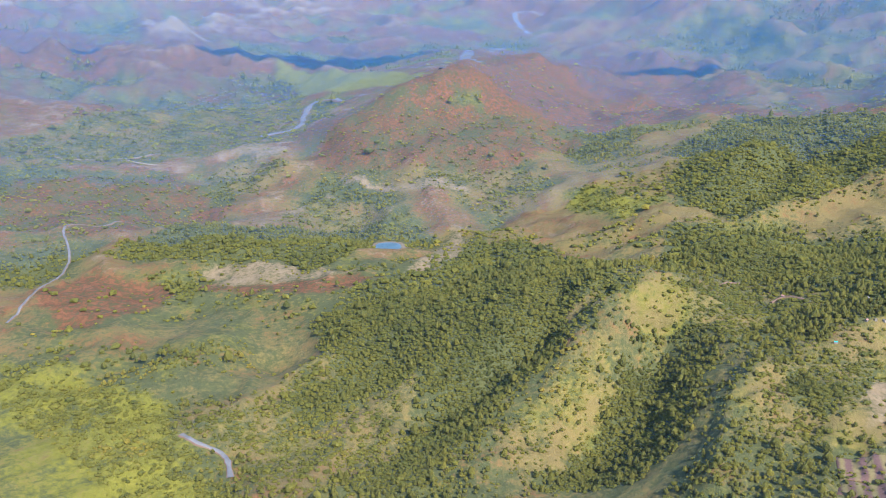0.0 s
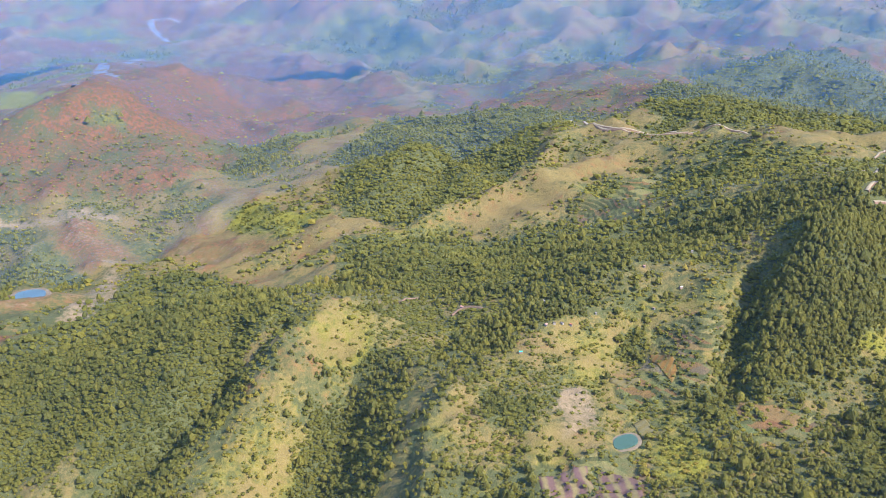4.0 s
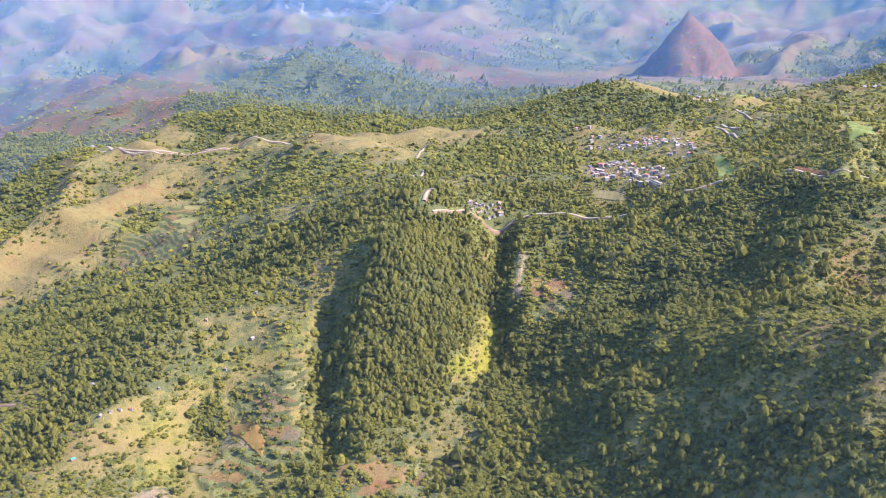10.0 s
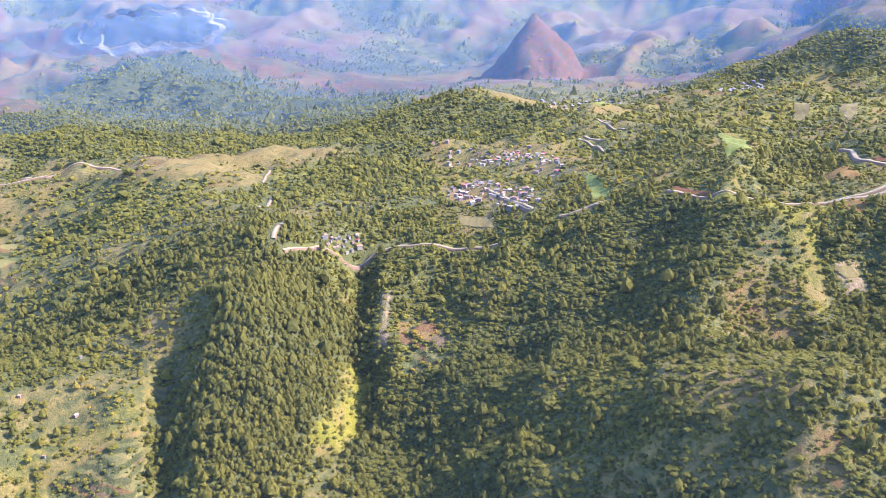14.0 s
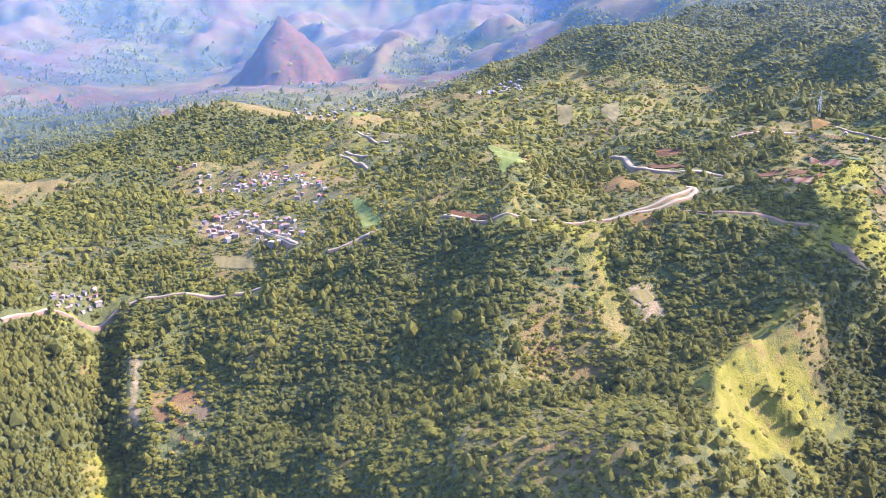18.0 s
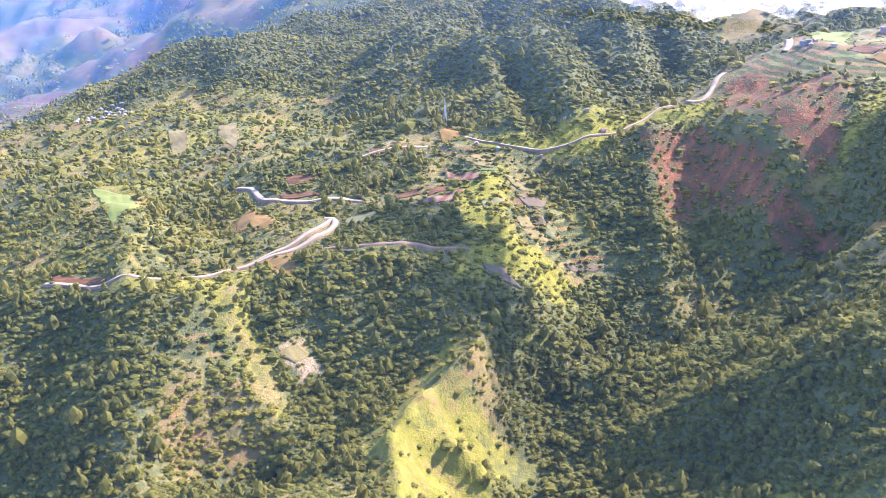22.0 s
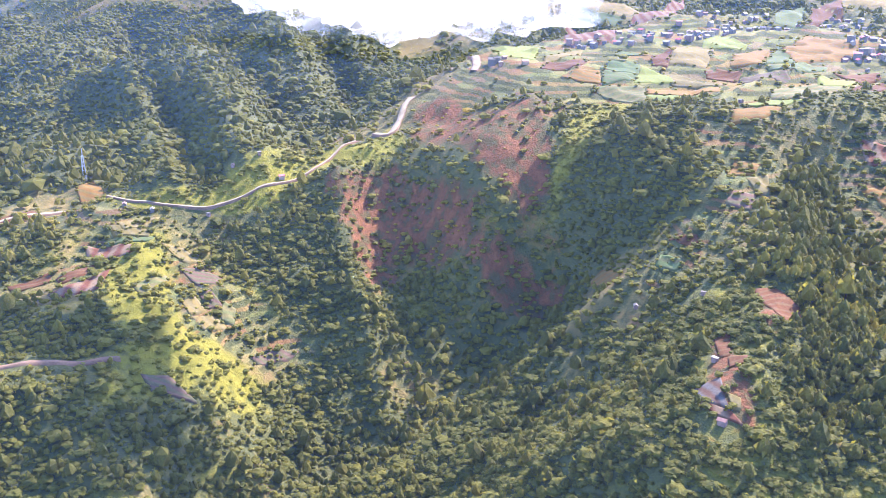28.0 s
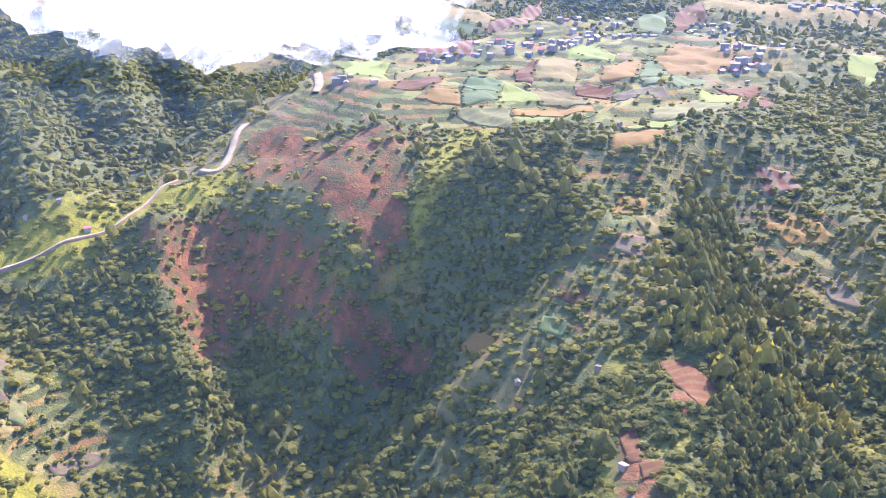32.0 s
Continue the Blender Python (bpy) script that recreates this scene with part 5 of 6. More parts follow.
# plan line of the nearest slopes overlooked; behind it, under the flight, the woods are thinner
OVERLOOKED = [(-520, 1000), (-400, 540), (-150, 420), (0, 375), (90, 280), (190, 225), (285, 140), (285, 30), (330, -20),
              (375, -70), (370, -250), (425, -340), (470, -450), (540, -540), (-400, -600), (-900, 400)]


def scatter(r0, r1, spacing, seed, a0=-30, a1=156):
    """Jittered places in a ring of the land, about that far apart."""
    rng = np.random.default_rng(seed)
    g = np.arange(-r1, r1, spacing)
    x, y = np.meshgrid(g, g[g > -0.95 * r1])
    x, y = x.ravel(), y.ravel()
    r, a = np.hypot(x, y), np.degrees(np.arctan2(x, y))
    i = (r > r0) & (r < r1) & (a > a0) & (a < a1)
    x, y = x[i] + rng.uniform(-0.55, 0.55, i.sum()) * spacing, y[i] + rng.uniform(-0.55, 0.55, i.sum()) * spacing
    if r0 < 600:
        i = (inside(x, y, OVERLOOKED, 1) < 0.5) | (rng.random(len(x)) < 0.2)
        x, y = x[i], y[i]
    return x, y, rng


def plant(tag, r0, r1, spacing, seed, broads, pines, size=1.0, pine_size=1.0, pine_share=1.0):
    x, y, rng = scatter(r0, r1, spacing, seed)
    woods, pine = on_grid([GROWTH[4], GROWTH[5]], x, y)
    i = rng.random(len(x)) < woods
    x, y, pine, woods = x[i], y[i], pine[i], woods[i]
    # as many to the slope's own area, however steep it is
    e = 4.0
    steep = np.hypot(ground_height(x + e, y) - ground_height(x - e, y), ground_height(x, y + e) - ground_height(x, y - e)) / (2 * e)
    keep = rng.random(len(x)) < clear_ground(x, y) * np.minimum(1, np.hypot(1, steep) / 1.3)
    x, y, pine, woods = x[keep], y[keep], pine[keep], woods[keep]
    is_pine = rng.random(len(x)) < pine
    stays = ~is_pine | (rng.random(len(x)) < pine_share)
    x, y, is_pine, woods = x[stays], y[stays], is_pine[stays], woods[stays]
    z = ground_height(x, y)
    big = rng.lognormal(0, 0.36, len(x)) * np.where(is_pine, pine_size, size)
    one = (x > GROVE[0]) & (x < GROVE[1]) & (y > GROVE[2]) & (y < GROVE[3])
    one &= np.cumsum(one) <= 300
    if one.any():
        single_trees(x[one], y[one], z[one] - 0.3, big[one] * np.where(is_pine[one], 10.5, 7.4), big[one] * np.where(is_pine[one], 9.5, 4.7), is_pine[one])
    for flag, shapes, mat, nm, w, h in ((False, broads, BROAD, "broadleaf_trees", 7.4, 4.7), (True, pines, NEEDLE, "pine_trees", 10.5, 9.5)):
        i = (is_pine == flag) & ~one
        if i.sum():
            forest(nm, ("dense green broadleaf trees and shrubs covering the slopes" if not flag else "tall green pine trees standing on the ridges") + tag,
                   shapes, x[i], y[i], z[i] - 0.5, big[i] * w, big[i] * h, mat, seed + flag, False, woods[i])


# one stretch of the pine slope, tree by tree
GROVE = (330, 480, -300, -150)
NEAR_BROAD = [broad_crown(s, 11, PLAIN, 0.19) for s in range(12)]
NEAR_PINE = [pine_crown(s, 12, PLAIN, 0.1) for s in range(8)]


def shaped(name, shape, mat):
    me = mesh_from_arrays(name, shape[0], shape[1], mat, False)
    t = me.attributes.new("tint", "FLOAT", "POINT")
    t.data.foreach_set("value", np.full(len(shape[0]), random.random() * 0.9, np.float32))
    return me


def single_trees(x, y, z, width, tall, is_pine):
    trunk = mesh_from_arrays("trunk", *stem(5, 0.6, 0.03), BARK)
    crowns = {False: [shaped("crown", s, BROAD) for s in NEAR_BROAD], True: [shaped("crown", s, NEEDLE) for s in NEAR_PINE]}
    for i in range(len(x)):
        pine = bool(is_pine[i])
        tree = new("pine_tree" if pine else "broadleaf_tree")
        tree.matrix_basis = pose(x[i], y[i], z[i], 0, 0, (i * 137) % 360)
        tree.scale = (width[i], width[i], tall[i])
        for nm, me in (("trunk", trunk), ("crown", crowns[pine][i % len(crowns[pine])])):
            new(nm, me).parent = tree
        tagged(tree, "tall olive-green pine with tiered branches on the slope" if pine else "round olive-green broadleaf tree on the slope",
               "tree", "trees of the pine slope")


plant(", close by", 40, 560, 1.75, 1, NEAR_BROAD, [joined([p, stem(3, 0.5, 0.03)]) for p in NEAR_PINE], 0.35, 0.42)
plant(", on the middle slopes", 560, 800, 2.0, 4, [broad_crown(s, 5, PLAIN, 0.2) for s in range(9)],
      [pine_crown(s, 3, PLAIN, 0.1) for s in range(7)], 0.38, 0.44)
plant(", further off", 800, 1700, 4.1, 2, [broad_crown(s, 0, SMALL, 0.2) for s in range(9)],
      [pine_crown(s, 0, SMALL, 0.13) for s in range(7)], 0.63, 0.55)
plant(", far away", 1700, 3800, 9.0, 3, [broad_crown(s, 0, TINY, 0) for s in range(5)], [pine_crown(s, 0, TINY, 0) for s in range(4)], 0.95)


# ---- roads, streams and plots ----
CONCRETE = mottled("pale road concrete", (0.20, 0.162, 0.095), (0.31, 0.255, 0.155), 0.15, 0.95, 0.02)
DIRT = mottled("dirt track", (0.13, 0.08, 0.05), (0.21, 0.14, 0.09), 0.2, 0.95, 0.05)
GRAVEL = mottled("river gravel", (0.11, 0.105, 0.10), (0.20, 0.19, 0.18), 0.03, 0.95, 0.1, 0.3)


def sampled(line, step):
    """Places along a plan line, rounded at its bends."""
    pts = np.array(line, float)
    for _ in range(2):
        q, r = 0.75 * pts[:-1] + 0.25 * pts[1:], 0.25 * pts[:-1] + 0.75 * pts[1:]
        pts = np.concatenate([pts[:1], np.stack([q, r], 1).reshape(-1, 2), pts[-1:]])
    seg = np.hypot(*np.diff(pts, axis=0).T)
    d = np.concatenate([[0], np.cumsum(seg)])
    n = max(3, int(d[-1] / step))
    t = np.linspace(0, d[-1], n)
    return np.stack([np.interp(t, d, pts[:, 0]), np.interp(t, d, pts[:, 1])], 1)


def ribbon(name, label, width, line, mat, kind_word):
    """A road laid on the ground with its shoulders and thickness."""
    p = sampled(line, max(3.0, width * 0.6))
    tan = np.gradient(p, axis=0)
    tan /= np.hypot(*tan.T)[:, None] + 1e-9
    side = np.stack([-tan[:, 1], tan[:, 0]], 1)
    rng = np.random.default_rng(len(line) + int(abs(line[0][0])))
    half = width / 2 * (1 + 0.12 * rng.standard_normal((len(p), 1)))
    mid = ground_height(p[:, 0], p[:, 1])
    k = np.array([1, 2, 3, 2, 1]) / 9
    mid = np.convolve(np.pad(mid, 2, "edge"), k, "valid")
    rows = []
    for off, down in ((-1.5, 1.9), (-1.0, 0.0), (0.0, -0.1), (1.0, 0.0), (1.5, 1.9)):
        q = p + side * half * off
        z = np.maximum(mid, ground_height(q[:, 0], q[:, 1]) * 0.6 + mid * 0.4) + (0.4 if np.hypot(*p[0]) < 600 else 0.9)
        if down > 1:
            # shoulders run out into the ground
            z = np.minimum(z, ground_height(q[:, 0], q[:, 1])) - 0.25
        rows.append(np.column_stack([q, z]))
    v = np.stack(rows, 1)
    n, m = v.shape[:2]
    idx = np.arange(n * m).reshape(n, m)
    f = np.stack([idx[:-1, :-1], idx[:-1, 1:], idx[1:, 1:], idx[1:, :-1]], -1).reshape(-1, 4)
    me = mesh_from_arrays(name, v.reshape(-1, 3), f[:, ::-1], mat)
    # earth shoulders
    me.materials.append(DIRT)
    me.polygons.foreach_set("material_index", np.tile(np.array([1, 0, 0, 1], np.int32), n - 1))
    ob = new(name, me)
    return tagged(ob, label, kind_word, kind="structure")


for name, label, width, line in ROADS:
    mat = {"road": CONCRETE, "dirt_track": DIRT, "river_bed": DIRT}.get(name, GRAVEL)
    ribbon(name, label, width * (0.66 if np.hypot(*line[0]) < 850 else 0.55), line, mat, name.replace("_", " "))


def furrowed(name, soil, crop, spacing, cover_amount, angle):
    """A tilled plot: rows of crop between furrows of soil, with patches missing."""
    m, nt, b = material(name, 0.95)
    tc = nt.nodes.new("ShaderNodeTexCoord")
    turn = nt.nodes.new("ShaderNodeMapping")
    turn.inputs["Rotation"].default_value = (0, 0, radians(angle))
    nt.links.new(tc.outputs["Object"], turn.inputs["Vector"])
    wave = nt.nodes.new("ShaderNodeTexWave")
    wave.inputs["Scale"].default_value = 0.12 / spacing
    wave.inputs["Distortion"].default_value = 1.2
    wave.inputs["Detail Scale"].default_value = 0.3
    nt.links.new(turn.outputs["Vector"], wave.inputs["Vector"])
    blot, fine = noise_node(nt, 0.16, 5), noise_node(nt, 0.9, 5, 0.75)
    info = nt.nodes.new("ShaderNodeObjectInfo")
    grown = math_node(nt, "ADD", math_node(nt, "MULTIPLY", wave.outputs["Fac"], 0.42), math_node(nt, "MULTIPLY", blot.outputs[0], 0.58))
    grown = math_node(nt, "ADD", grown, cover_amount - 0.5, True)
    r = nt.nodes.new("ShaderNodeMapRange")
    r.inputs["From Min"].default_value, r.inputs["From Max"].default_value = 0.35, 0.65
    nt.links.new(grown, r.inputs["Value"])
    c = mix_rgb(nt, r.outputs["Result"], soil, crop)
    c = mix_rgb(nt, 0.9, c, mix_rgb(nt, fine.outputs[0], (0.3, 0.3, 0.3), (1.55, 1.55, 1.55)), "MULTIPLY")
    c = mix_rgb(nt, 0.35, c, mix_rgb(nt, info.outputs["Random"], (0.65, 0.7, 0.7), (1.3, 1.2, 1.15)), "MULTIPLY")
    nt.links.new(c, b.inputs["Base Color"])
    bump(nt, b, math_node(nt, "ADD", math_node(nt, "MULTIPLY", wave.outputs["Fac"], 0.3), fine.outputs[0]), 0.2, 0.5)
    return m


RED_SOIL, TAN_SOIL = (0.105, 0.047, 0.018), (0.155, 0.122, 0.036)
SOILS = {
    "red": (furrowed("red tilled soil", RED_SOIL, (0.12, 0.078, 0.034), 1.6, 0.35, 20), "red-brown tilled plot with faint furrows"),
    "orange": (furrowed("orange bare soil", (0.19, 0.102, 0.022), (0.15, 0.112, 0.032), 1.8, 0.45, 60), "orange bare earth plot cut level"),
    "tan": (furrowed("tan fallow soil", TAN_SOIL, (0.16, 0.135, 0.055), 2.0, 0.5, 75), "tan fallow plot with dry stubble"),
    "brown": (furrowed("brown tilled soil", (0.132, 0.083, 0.056), (0.106, 0.099, 0.046), 1.5, 0.5, 40), "brown tilled plot with sparse weeds"),
    "pale": (furrowed("pale green meadow", (0.15, 0.13, 0.05), (0.11, 0.12, 0.042), 2.2, 0.5, 10), "pale green grassy plot"),
    "green": (furrowed("green crop", (0.12, 0.11, 0.046), (0.085, 0.115, 0.038), 1.8, 0.65, 80), "green vegetable plot in rows"),
    "teal": (furrowed("blue-green crop", (0.10, 0.10, 0.04), (0.085, 0.12, 0.044), 1.8, 0.7, 80), "blue-green cabbage plot in rows"),
    "vivid": (furrowed("bright green crop", (0.15, 0.145, 0.036), (0.15, 0.175, 0.036), 2.0, 0.7, 85), "bright green crop plot"),
    "rows": (furrowed("ridged red soil", (0.12, 0.05, 0.026), (0.17, 0.12, 0.07), 2.6, 0.5, 120), "red plot with wide pale ridges"),
    "grey": (furrowed("mulched rows", (0.10, 0.056, 0.034), (0.11, 0.10, 0.085), 1.6, 0.55, 110), "plot of grey mulched rows on red soil"),
    "paddy": (furrowed("drained paddy", (0.13, 0.078, 0.06), (0.19, 0.155, 0.06), 3.0, 0.45, 30), "purple-brown drained paddy with grassy banks"),
}


def densified(outline, step):
    pts = np.array(outline, float)
    out = []
    for a, b in zip(pts, np.roll(pts, -1, 0)):
        n = max(1, int(np.hypot(*(b - a)) / step))
        out += [a + (b - a) * k / n for k in range(n)]
    return np.array(out)


def build_plot(kind, outline, i, level=0.1):
    mat, label = SOILS[kind]
    edge = densified(outline, 2.5)
    mid = edge.mean(0)
    n = len(edge)
    rings = int(np.clip(np.hypot(*(edge - mid).T).max() / 3, 5, 14))
    rng = np.random.default_rng(i)
    edge = mid + (edge - mid) * (1 + 0.05 * octaves(edge[:, 0], edge[:, 1], 9, i % 50, 3)[:, None])
    plan = np.concatenate([mid[None]] + [mid + (edge - mid) * k / rings for k in range(1, rings + 1)] + [mid + (edge - mid) * 1.07])
    z = ground_height(plan[:, 0], plan[:, 1])
    top = z.copy()
    # plots are levelled a little
    top = (1 - level) * top + level * top[:-n].mean() + 0.5
    top[-n:] = z[-n:] - 0.9
    lift = np.maximum(0, (z + 0.35) - top) * (level < 0.4)
    lift[-n:] = 0
    top += lift
    ring = lambda k: 1 + k * n + np.arange(n)
    v = np.column_stack([plan, top])
    f = [(0, int(a), int(b)) for a, b in zip(ring(0), np.roll(ring(0), -1))]
    for k in range(rings):
        a, b = ring(k), ring(k + 1)
        f += [tuple(int(q) for q in s) for s in zip(a, b, np.roll(b, -1), np.roll(a, -1))]
    me = bpy.data.meshes.new("plot")
    me.from_pydata([tuple(p) for p in v], [], f)
    me.polygons.foreach_set("use_smooth", [True] * len(f))
    me.materials.append(mat)
    me.update()
    tagged(new("plot", me), label + ", on the hillside", "field", "tilled plots")
    return edge


def shrub_lines(edges):
    """Low bushes along the banks between plots."""
    rng = np.random.default_rng(77)
    p = np.concatenate([e[rng.random(len(e)) < 0.75] for e in edges])
    p = p + rng.normal(0, 0.7, p.shape)
    z = ground_height(p[:, 0], p[:, 1])
    size = rng.lognormal(0.55, 0.35, len(p))
    forest("bank_shrubs", "dark green shrubs along the banks between plots", [broad_crown(s, 6, PLAIN, 0.18) for s in range(4)],
           p[:, 0], p[:, 1], z, size * 1.2, size * 0.8, BROAD, 78, False)


def riser_places():
    """Where bushes grow on the steps between terrace beds."""
    rng, out = np.random.default_rng(31), []
    for kind, outline in COVER:
        if kind != "terrace" or np.hypot(*np.mean(outline, 0)) > 900:
            continue
        lo, hi = np.min(outline, 0), np.max(outline, 0)
        p = rng.uniform(lo, hi, (int(np.prod(hi - lo) / 2.2), 2))
        q = height(p[:, 0], p[:, 1]) / 3.0
        f = q - np.floor(q)
        ok = (inside(p[:, 0], p[:, 1], outline, 0.5) > 0.5) & (f > 0.72) & (f < 0.92) & (rng.random(len(p)) < 0.5)
        out.append(p[ok])
    return out


shrub_lines([build_plot(kind, outline, i)[::3] for i, (kind, outline) in enumerate(PLOTS)] + riser_places())


def water(name, label, outline, colour, rim):
    m, nt, b = material(name + " water", 0.3)
    n = noise_node(nt, 0.4, 3)
    nt.links.new(mix_rgb(nt, n.outputs[0], colour, tuple(c * 1.3 for c in colour)), b.inputs["Base Color"])
    b.inputs["Specular IOR Level"].default_value = 0.5
    bump(nt, b, n.outputs[0], 0.03, 0.3)
    edge = np.array(outline, float)
    for _ in range(3):
        on = np.roll(edge, -1, 0)
        edge = np.stack([0.75 * edge + 0.25 * on, 0.25 * edge + 0.75 * on], 1).reshape(-1, 2)
    mid = edge.mean(0)
    level = float(ground_height(edge[:, 0], edge[:, 1]).mean()) + 1.6
    for nm, grow, up, mat, text in ((name + "_bank", 1.28, -0.4, mottled(name + " bank", (0.13, 0.10, 0.06), (0.21, 0.165, 0.105), 0.2), "bare sandy bank round the pond"), (name, 1.0, 0.0, m, label)):
        bm = bmesh.new()
        ring = [bm.verts.new((*(mid + (e - mid) * grow), level + up)) for e in edge]
        foot = [bm.verts.new((*(mid + (e - mid) * (grow + 0.25)), level - 7)) for e in edge]
        bm.faces.new(ring)
        for k in range(len(ring)):
            bm.faces.new((ring[k - 1], foot[k - 1], foot[k], ring[k]))
        bmesh.ops.recalc_face_normals(bm, faces=bm.faces)
        tagged(part(nm, bm, mat), text, "pond", kind="structure")


water("pond", "small grey-blue reservoir with sandy banks", POND, (0.045, 0.075, 0.075), 4)
water("fish_pond", "small green fish pond among terraces", FISH_POND, (0.04, 0.075, 0.035), 2)


# ---- houses ----
def sheet(name, dark, light, rough=0.45):
    m, nt, b = material(name, rough)
    info = nt.nodes.new("ShaderNodeObjectInfo")
    stain = noise_node(nt, 0.8, 5, 0.7)
    c = mix_rgb(nt, stain.outputs[0], dark, light)
    c = mix_rgb(nt, 0.3, c, mix_rgb(nt, info.outputs["Random"], (0.6, 0.6, 0.62), (1.2, 1.2, 1.2)), "MULTIPLY")
    nt.links.new(c, b.inputs["Base Color"])
    tc = nt.nodes.new("ShaderNodeTexCoord")
    wave = nt.nodes.new("ShaderNodeTexWave")
    wave.inputs["Scale"].default_value = 4.0
    nt.links.new(tc.outputs["Object"], wave.inputs["Vector"])
    bump(nt, b, wave.outputs["Fac"], 0.03)
    return m


ROOFS = [
    (sheet("weathered zinc roof", (0.15, 0.13, 0.105), (0.25, 0.22, 0.18), 0.6), "weathered grey metal roof"),
    (sheet("white roof", (0.26, 0.23, 0.18), (0.40, 0.36, 0.29), 0.6), "white metal roof"),
    (sheet("rusty roof", (0.26, 0.12, 0.08), (0.42, 0.25, 0.18)), "rusty metal roof"),
    (sheet("red roof", (0.36, 0.08, 0.07), (0.48, 0.14, 0.12)), "dull red metal roof"),
    (sheet("blue-green roof", (0.05, 0.28, 0.24), (0.10, 0.44, 0.38)), "turquoise metal roof"),
]
PLASTER = [mottled("pale plaster", (0.25, 0.21, 0.155), (0.36, 0.31, 0.23), 0.5), mottled("grey block wall", (0.14, 0.13, 0.115), (0.22, 0.205, 0.18), 0.7),
           mottled("pink plaster", (0.20, 0.14, 0.115), (0.29, 0.21, 0.175), 0.5)]
SHADE_GLASS, _, glass_b = material("window glass", 0.1)
glass_b.inputs["Base Color"].default_value = (0.03, 0.035, 0.04, 1)
glass_b.inputs["Specular IOR Level"].default_value = 0.5
PAINTED_WOOD = mottled("painted wood", (0.16, 0.11, 0.08), (0.28, 0.20, 0.15), 2.0)


def block(bm, x0, y0, z0, x1, y1, z1):
    v = [bm.verts.new(p) for p in ((x0, y0, z0), (x1, y0, z0), (x1, y1, z0), (x0, y1, z0), (x0, y0, z1), (x1, y0, z1), (x1, y1, z1), (x0, y1, z1))]
    for q in ((3, 2, 1, 0), (4, 5, 6, 7), (0, 1, 5, 4), (1, 2, 6, 5), (2, 3, 7, 6), (3, 0, 4, 7)):
        bm.faces.new([v[i] for i in q])


def build_house(style, roof_i, wall_i):
    """A small hill house: walls, overhanging roof, door and windows."""
    l, w, h, rise, gable = ((7.5, 5.5, 3.0, 1.5, True), (9.5, 6.5, 5.6, 1.6, True), (6.0, 4.5, 2.7, 0.9, False), (8.5, 7.5, 6.2, 0.5, False))[style]
    house = new("house")
    bm = bmesh.new()
    block(bm, -l / 2, -w / 2, -2.5, l / 2, w / 2, h)
    if gable:
        for s in (-1, 1):
            a, b, c = bm.verts.new((s * l / 2, -w / 2, h)), bm.verts.new((s * l / 2, w / 2, h)), bm.verts.new((s * l / 2, 0, h + rise))
            bm.faces.new((a, b, c) if s > 0 else (b, a, c))
    part("wall", bm, PLASTER[wall_i], house)
    bm = bmesh.new()
    o, t = 0.7, 0.18
    if gable:
        prof = [(-w / 2 - o, h - rise * o / (w / 2)), (0, h + rise), (w / 2 + o, h - rise * o / (w / 2))]
    else:
        prof = [(-w / 2 - o, h + 0.1), (0, h + 0.1 + rise / 2), (w / 2 + o, h + 0.1 + rise)]
    rows = [[bm.verts.new((s * (l / 2 + o), y, z + up)) for y, z in prof] for up in (0.03, 0.03 + t) for s in (-1, 1)]
    for k in range(2):
        bm.faces.new((rows[2][k], rows[3][k], rows[3][k + 1], rows[2][k + 1]))
        bm.faces.new((rows[0][k + 1], rows[1][k + 1], rows[1][k], rows[0][k]))
        for lo, hi in ((rows[0], rows[2]), (rows[1], rows[3])):
            bm.faces.new((lo[k], lo[k + 1], hi[k + 1], hi[k]))
    for k in (0, 2):
        bm.faces.new((rows[0][k], rows[1][k], rows[3][k], rows[2][k]))
    bmesh.ops.recalc_face_normals(bm, faces=bm.faces)
    part("roof", bm, ROOFS[roof_i][0], house, ROOFS[roof_i][1])
    bm = bmesh.new()
    block(bm, -0.5, -w / 2 - 0.06, 0, 0.5, -w / 2 + 0.02, 2.05)
    part("door", bm, PAINTED_WOOD, house)
    floors = 2 if h > 5 else 1
    for fl in range(floors):
        for x in (-l * 0.32, l * 0.32):
            bm = bmesh.new()
            block(bm, x - 0.6, -w / 2 - 0.05, 1.0 + 2.8 * fl, x + 0.6, -w / 2 + 0.02, 2.1 + 2.8 * fl)
            part("window", bm, SHADE_GLASS, house)
    word = ("one-storey", "two-storey", "small shed-roofed", "two-storey flat-roofed")[style]
    return tagged(house, word + " hill house with " + ROOFS[roof_i][1] + " and plastered walls", "house", "village houses")


HOUSE_KINDS = {}


def set_house(x, y, size, rng, style=None, roof=None):
    style = int(rng.choice(4, p=(0.42, 0.2, 0.25, 0.13))) if style is None else style
    roof = int(rng.choice(4, p=(0.42, 0.24, 0.24, 0.10))) if roof is None else roof
    wall = int(rng.integers(0, 3))
    z = float(ground_height(np.array([x]), np.array([y]))[0])
    m = pose(x, y, z + 0.6, 0, 0, float(rng.choice((20, 110, 65, 155)) + rng.normal(0, 12)))
    key = (style, roof, wall)
    if key in HOUSE_KINDS:
        ob = copy_thing(HOUSE_KINDS[key], m)
    else:
        ob = HOUSE_KINDS[key] = build_house(*key)
        ob.matrix_basis = m
    s = 0.56 * size * float(rng.uniform(0.75, 1.1))
    ob.scale = (s, s, s)


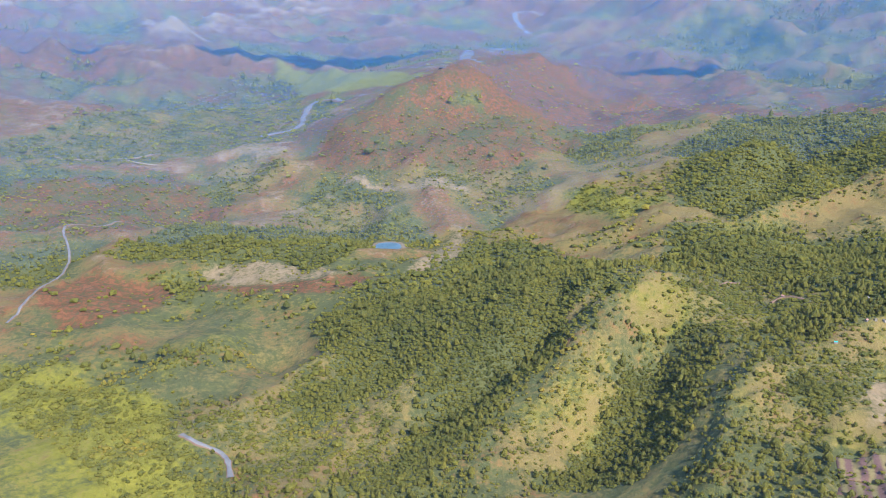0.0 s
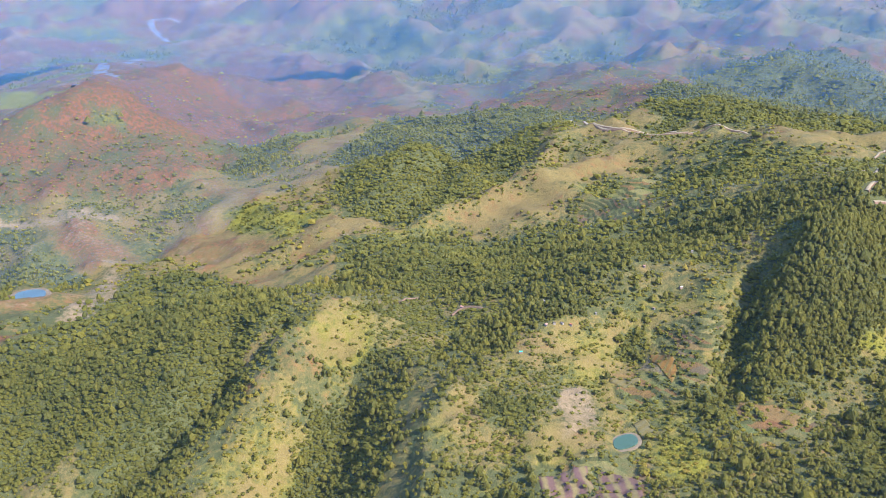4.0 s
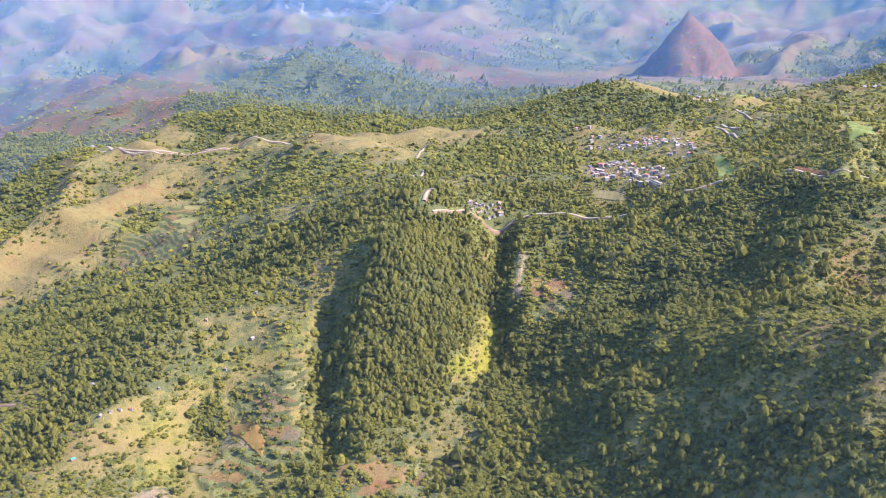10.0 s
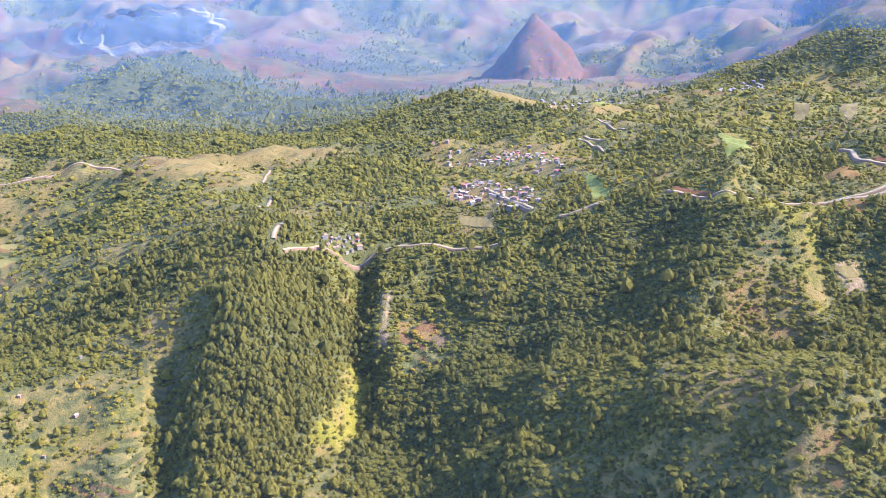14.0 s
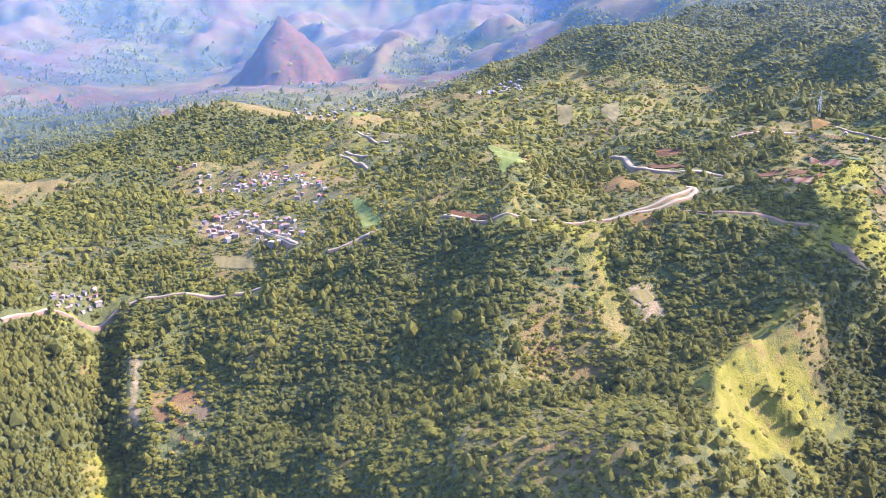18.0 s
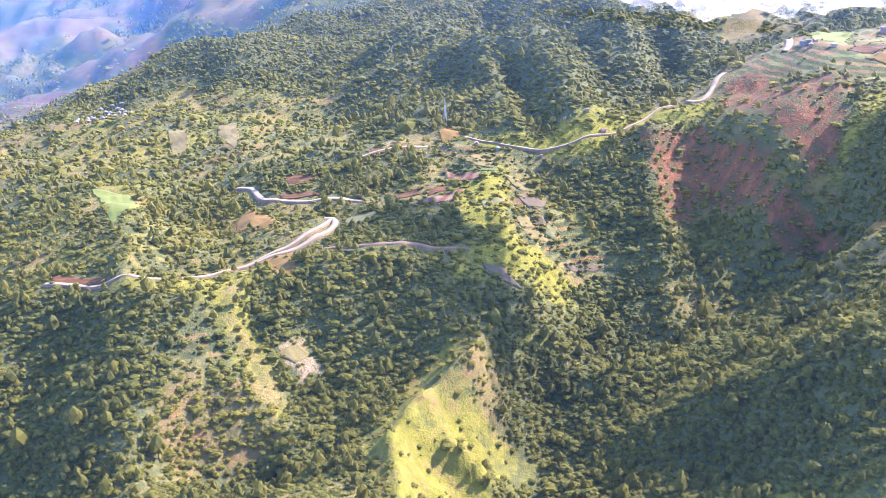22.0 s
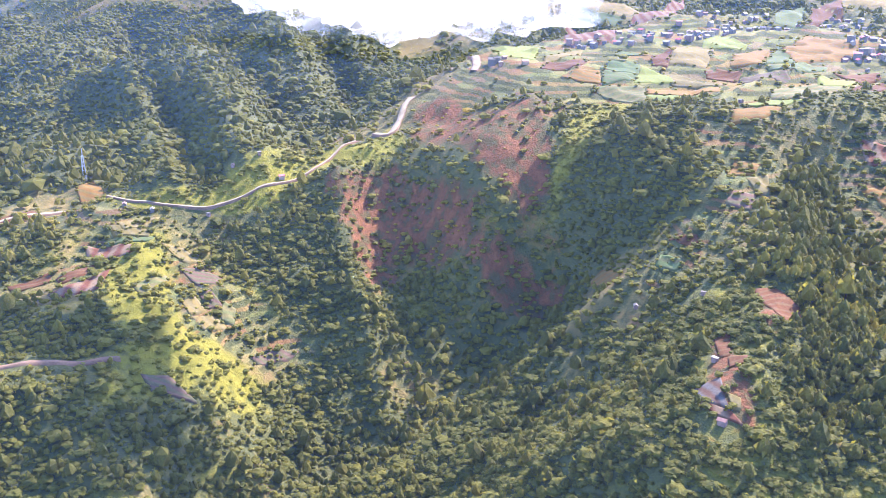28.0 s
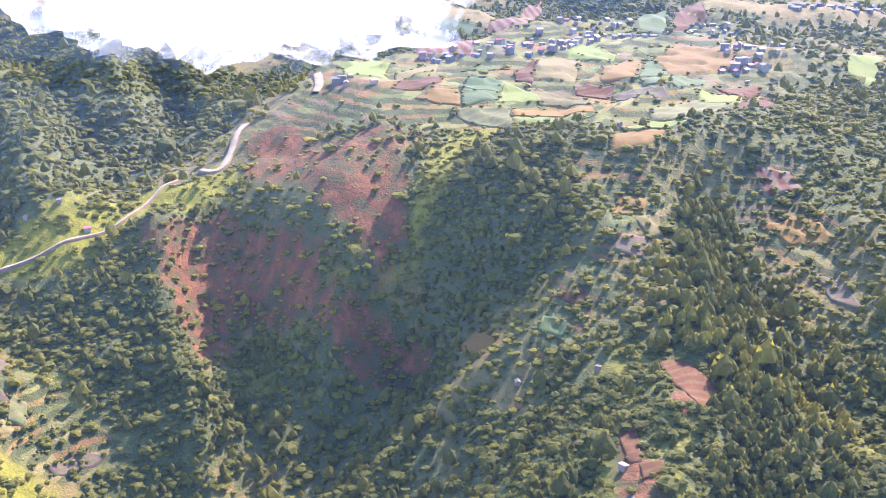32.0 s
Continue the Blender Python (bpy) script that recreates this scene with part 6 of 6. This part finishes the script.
def places_within(outline, count, apart, rng):
    pts, out = np.array(outline, float), []
    lo, hi = pts.min(0), pts.max(0)
    for _ in range(6000):
        p = rng.uniform(lo, hi)
        if inside(p[:1], p[1:], outline, 0.1)[0] > 0.5 and all(np.hypot(*(p - q)) > apart for q in out):
            out.append(p)
            if len(out) == count:
                break
    return out


rng_h = np.random.default_rng(5)
for kind, outline, count, size in HAMLETS:
    for k, p in enumerate(places_within(outline, count, 5.5 * size, rng_h)):
        set_house(p[0], p[1], size, rng_h)
for k, (hx, hy) in enumerate(LONE_HOUSES):
    set_house(hx, hy, 0.65, rng_h, style=(0, 2)[k % 2], roof=4 if k == 4 else None)


def far_town():
    """Distant houses, roof by roof, as one object."""
    bm = bmesh.new()
    rng = np.random.default_rng(8)
    for outline, count in FAR_TOWNS:
        for p in places_within(outline, count, 12, rng):
            z = float(ground_height(p[:1], p[1:])[0])
            l, w, h = rng.uniform(1.6, 3.4), rng.uniform(1.4, 2.4), rng.uniform(1.8, 3)
            x, y = p
            block(bm, x - l, y - w, z - 4, x + l, y + w, z + h)
            a = [bm.verts.new(q) for q in ((x - l - 1, y - w - 1, z + h), (x + l + 1, y - w - 1, z + h), (x + l + 1, y, z + h + 1.3), (x - l - 1, y, z + h + 1.3), (x + l + 1, y + w + 1, z + h), (x - l - 1, y + w + 1, z + h))]
            bm.faces.new((a[0], a[1], a[2], a[3]))
            bm.faces.new((a[3], a[2], a[4], a[5]))
    tagged(part("distant_houses", bm, ROOFS[0][0]), "distant valley town of pale-roofed houses", "houses", kind="stuff")


far_town()


# ---- lattice mast on the terraced knoll ----
def build_mast():
    steel = mottled("galvanised steel", (0.42, 0.43, 0.44), (0.60, 0.61, 0.62), 3.0, 0.4)
    x, y = MAST[0]
    mast = new("radio_mast")
    mast.location = (x, y, float(ground_height(np.array([x]), np.array([y]))[0]))
    tall = 15.0
    for sx, sy in ((-1, -1), (1, -1), (1, 1), (-1, 1)):
        bm = bmesh.new()
        v = []
        for z, s in ((-1.0, 1.1), (tall, 0.35)):
            v.append([bm.verts.new((sx * s + dx, sy * s + dy, z)) for dx, dy in ((-.12, -.12), (.12, -.12), (.12, .12), (-.12, .12))])
        for k in range(4):
            bm.faces.new((v[0][k - 1], v[0][k], v[1][k], v[1][k - 1]))
        part("leg", bm, steel, mast)
    for k in range(6):
        z = 0.6 + k * 2.5
        s = 1.1 - 0.75 * z / tall
        bm = bmesh.new()
        for a, b in (((-s, -s), (s, -s)), ((s, -s), (s, s)), ((s, s), (-s, s)), ((-s, s), (-s, -s))):
            block(bm, min(a[0], b[0]) - .07, min(a[1], b[1]) - .07, z - .07, max(a[0], b[0]) + .07, max(a[1], b[1]) + .07, z + .07)
        part("brace", bm, steel, mast)
    bm = bmesh.new()
    block(bm, -0.15, -0.15, tall - 0.5, 0.15, 0.15, tall + 4)
    part("antenna", bm, steel, mast)
    tagged(mast, "grey steel lattice mast on a grassy knoll", "mast")


build_mast()


# ---- low white clouds ----
def cloud_material(name, least, most):
    m, nt, b = material(name, 1.0)
    out = nt.nodes["Material Output"]
    nt.nodes.remove(b)
    clear, white, thru = (nt.nodes.new("ShaderNodeBsdf" + k) for k in ("Transparent", "Diffuse", "Translucent"))
    for node in (white, thru):
        node.inputs["Color"].default_value = (0.98, 0.98, 0.98, 1)
    body = nt.nodes.new("ShaderNodeMixShader")
    body.inputs["Fac"].default_value = 0.72
    nt.links.new(white.outputs[0], body.inputs[1])
    nt.links.new(thru.outputs[0], body.inputs[2])
    n = noise_node(nt, 0.075, 5, 0.6)
    r = nt.nodes.new("ShaderNodeMapRange")
    for key, v in (("From Min", 0.38), ("From Max", 0.62), ("To Min", least), ("To Max", most)):
        r.inputs[key].default_value = v
    nt.links.new(n.outputs[0], r.inputs["Value"])
    mix = nt.nodes.new("ShaderNodeMixShader")
    nt.links.new(r.outputs["Result"], mix.inputs["Fac"])
    nt.links.new(clear.outputs[0], mix.inputs[1])
    nt.links.new(body.outputs[0], mix.inputs[2])
    nt.links.new(mix.outputs[0], out.inputs["Surface"])
    return m


VAPOUR = {w: cloud_material("cloud " + w, lo, hi) for w, lo, hi in (("veil", 0.0, 0.34), ("body", 0.35, 1.0), ("mist", 0.0, 0.11))}


def build_cloud(x, y, z, length, depth, tall, heading, seed, label, layers, fine=4):
    """A low cloud: loose vapour outside, denser heaps inside it."""
    cloud = new("cloud")
    cloud.matrix_basis = pose(x, y, z, 0, 0, heading)
    for k, nm in enumerate(layers):
        bm = bmesh.new()
        bmesh.ops.create_icosphere(bm, subdivisions=fine, radius=1)
        grow = (1.05, 0.78)[k]
        for v in bm.verts:
            d = v.co.copy()
            p = Vector((d.x * length / 2, d.y * depth / 2, d.z * tall / 2))
            q = p * (2.2 / tall) + Vector((seed * 7.1, k * 0.35, 0))
            lump = noise.noise(q) * 0.5 + noise.noise(q * 2.3) * 0.28
            puff = grow + lump * (0.75 - 0.08 * k)
            p.z *= puff
            p.y *= puff
            p.x *= 0.5 * grow + 0.5 * puff
            v.co = p + d * lump * tall * 0.25
        for f in bm.faces:
            f.smooth = True
        part(nm, bm, VAPOUR[nm], cloud)
    tagged(cloud, label, "cloud", "low clouds")


build_cloud(664, -226, 680, 185, 46, 38, 28, 3, "bright white low cloud drifting in front of the wooded mountain", ("veil", "body"), 5)
build_cloud(640, -330, 680, 26, 14, 13, 40, 4, "small bright wisp of cloud over the plateau", ("mist",))
build_cloud(218, 243, 682, 46, 18, 12, -36, 6, "small white cloud above the far valley", ("mist",), 5)
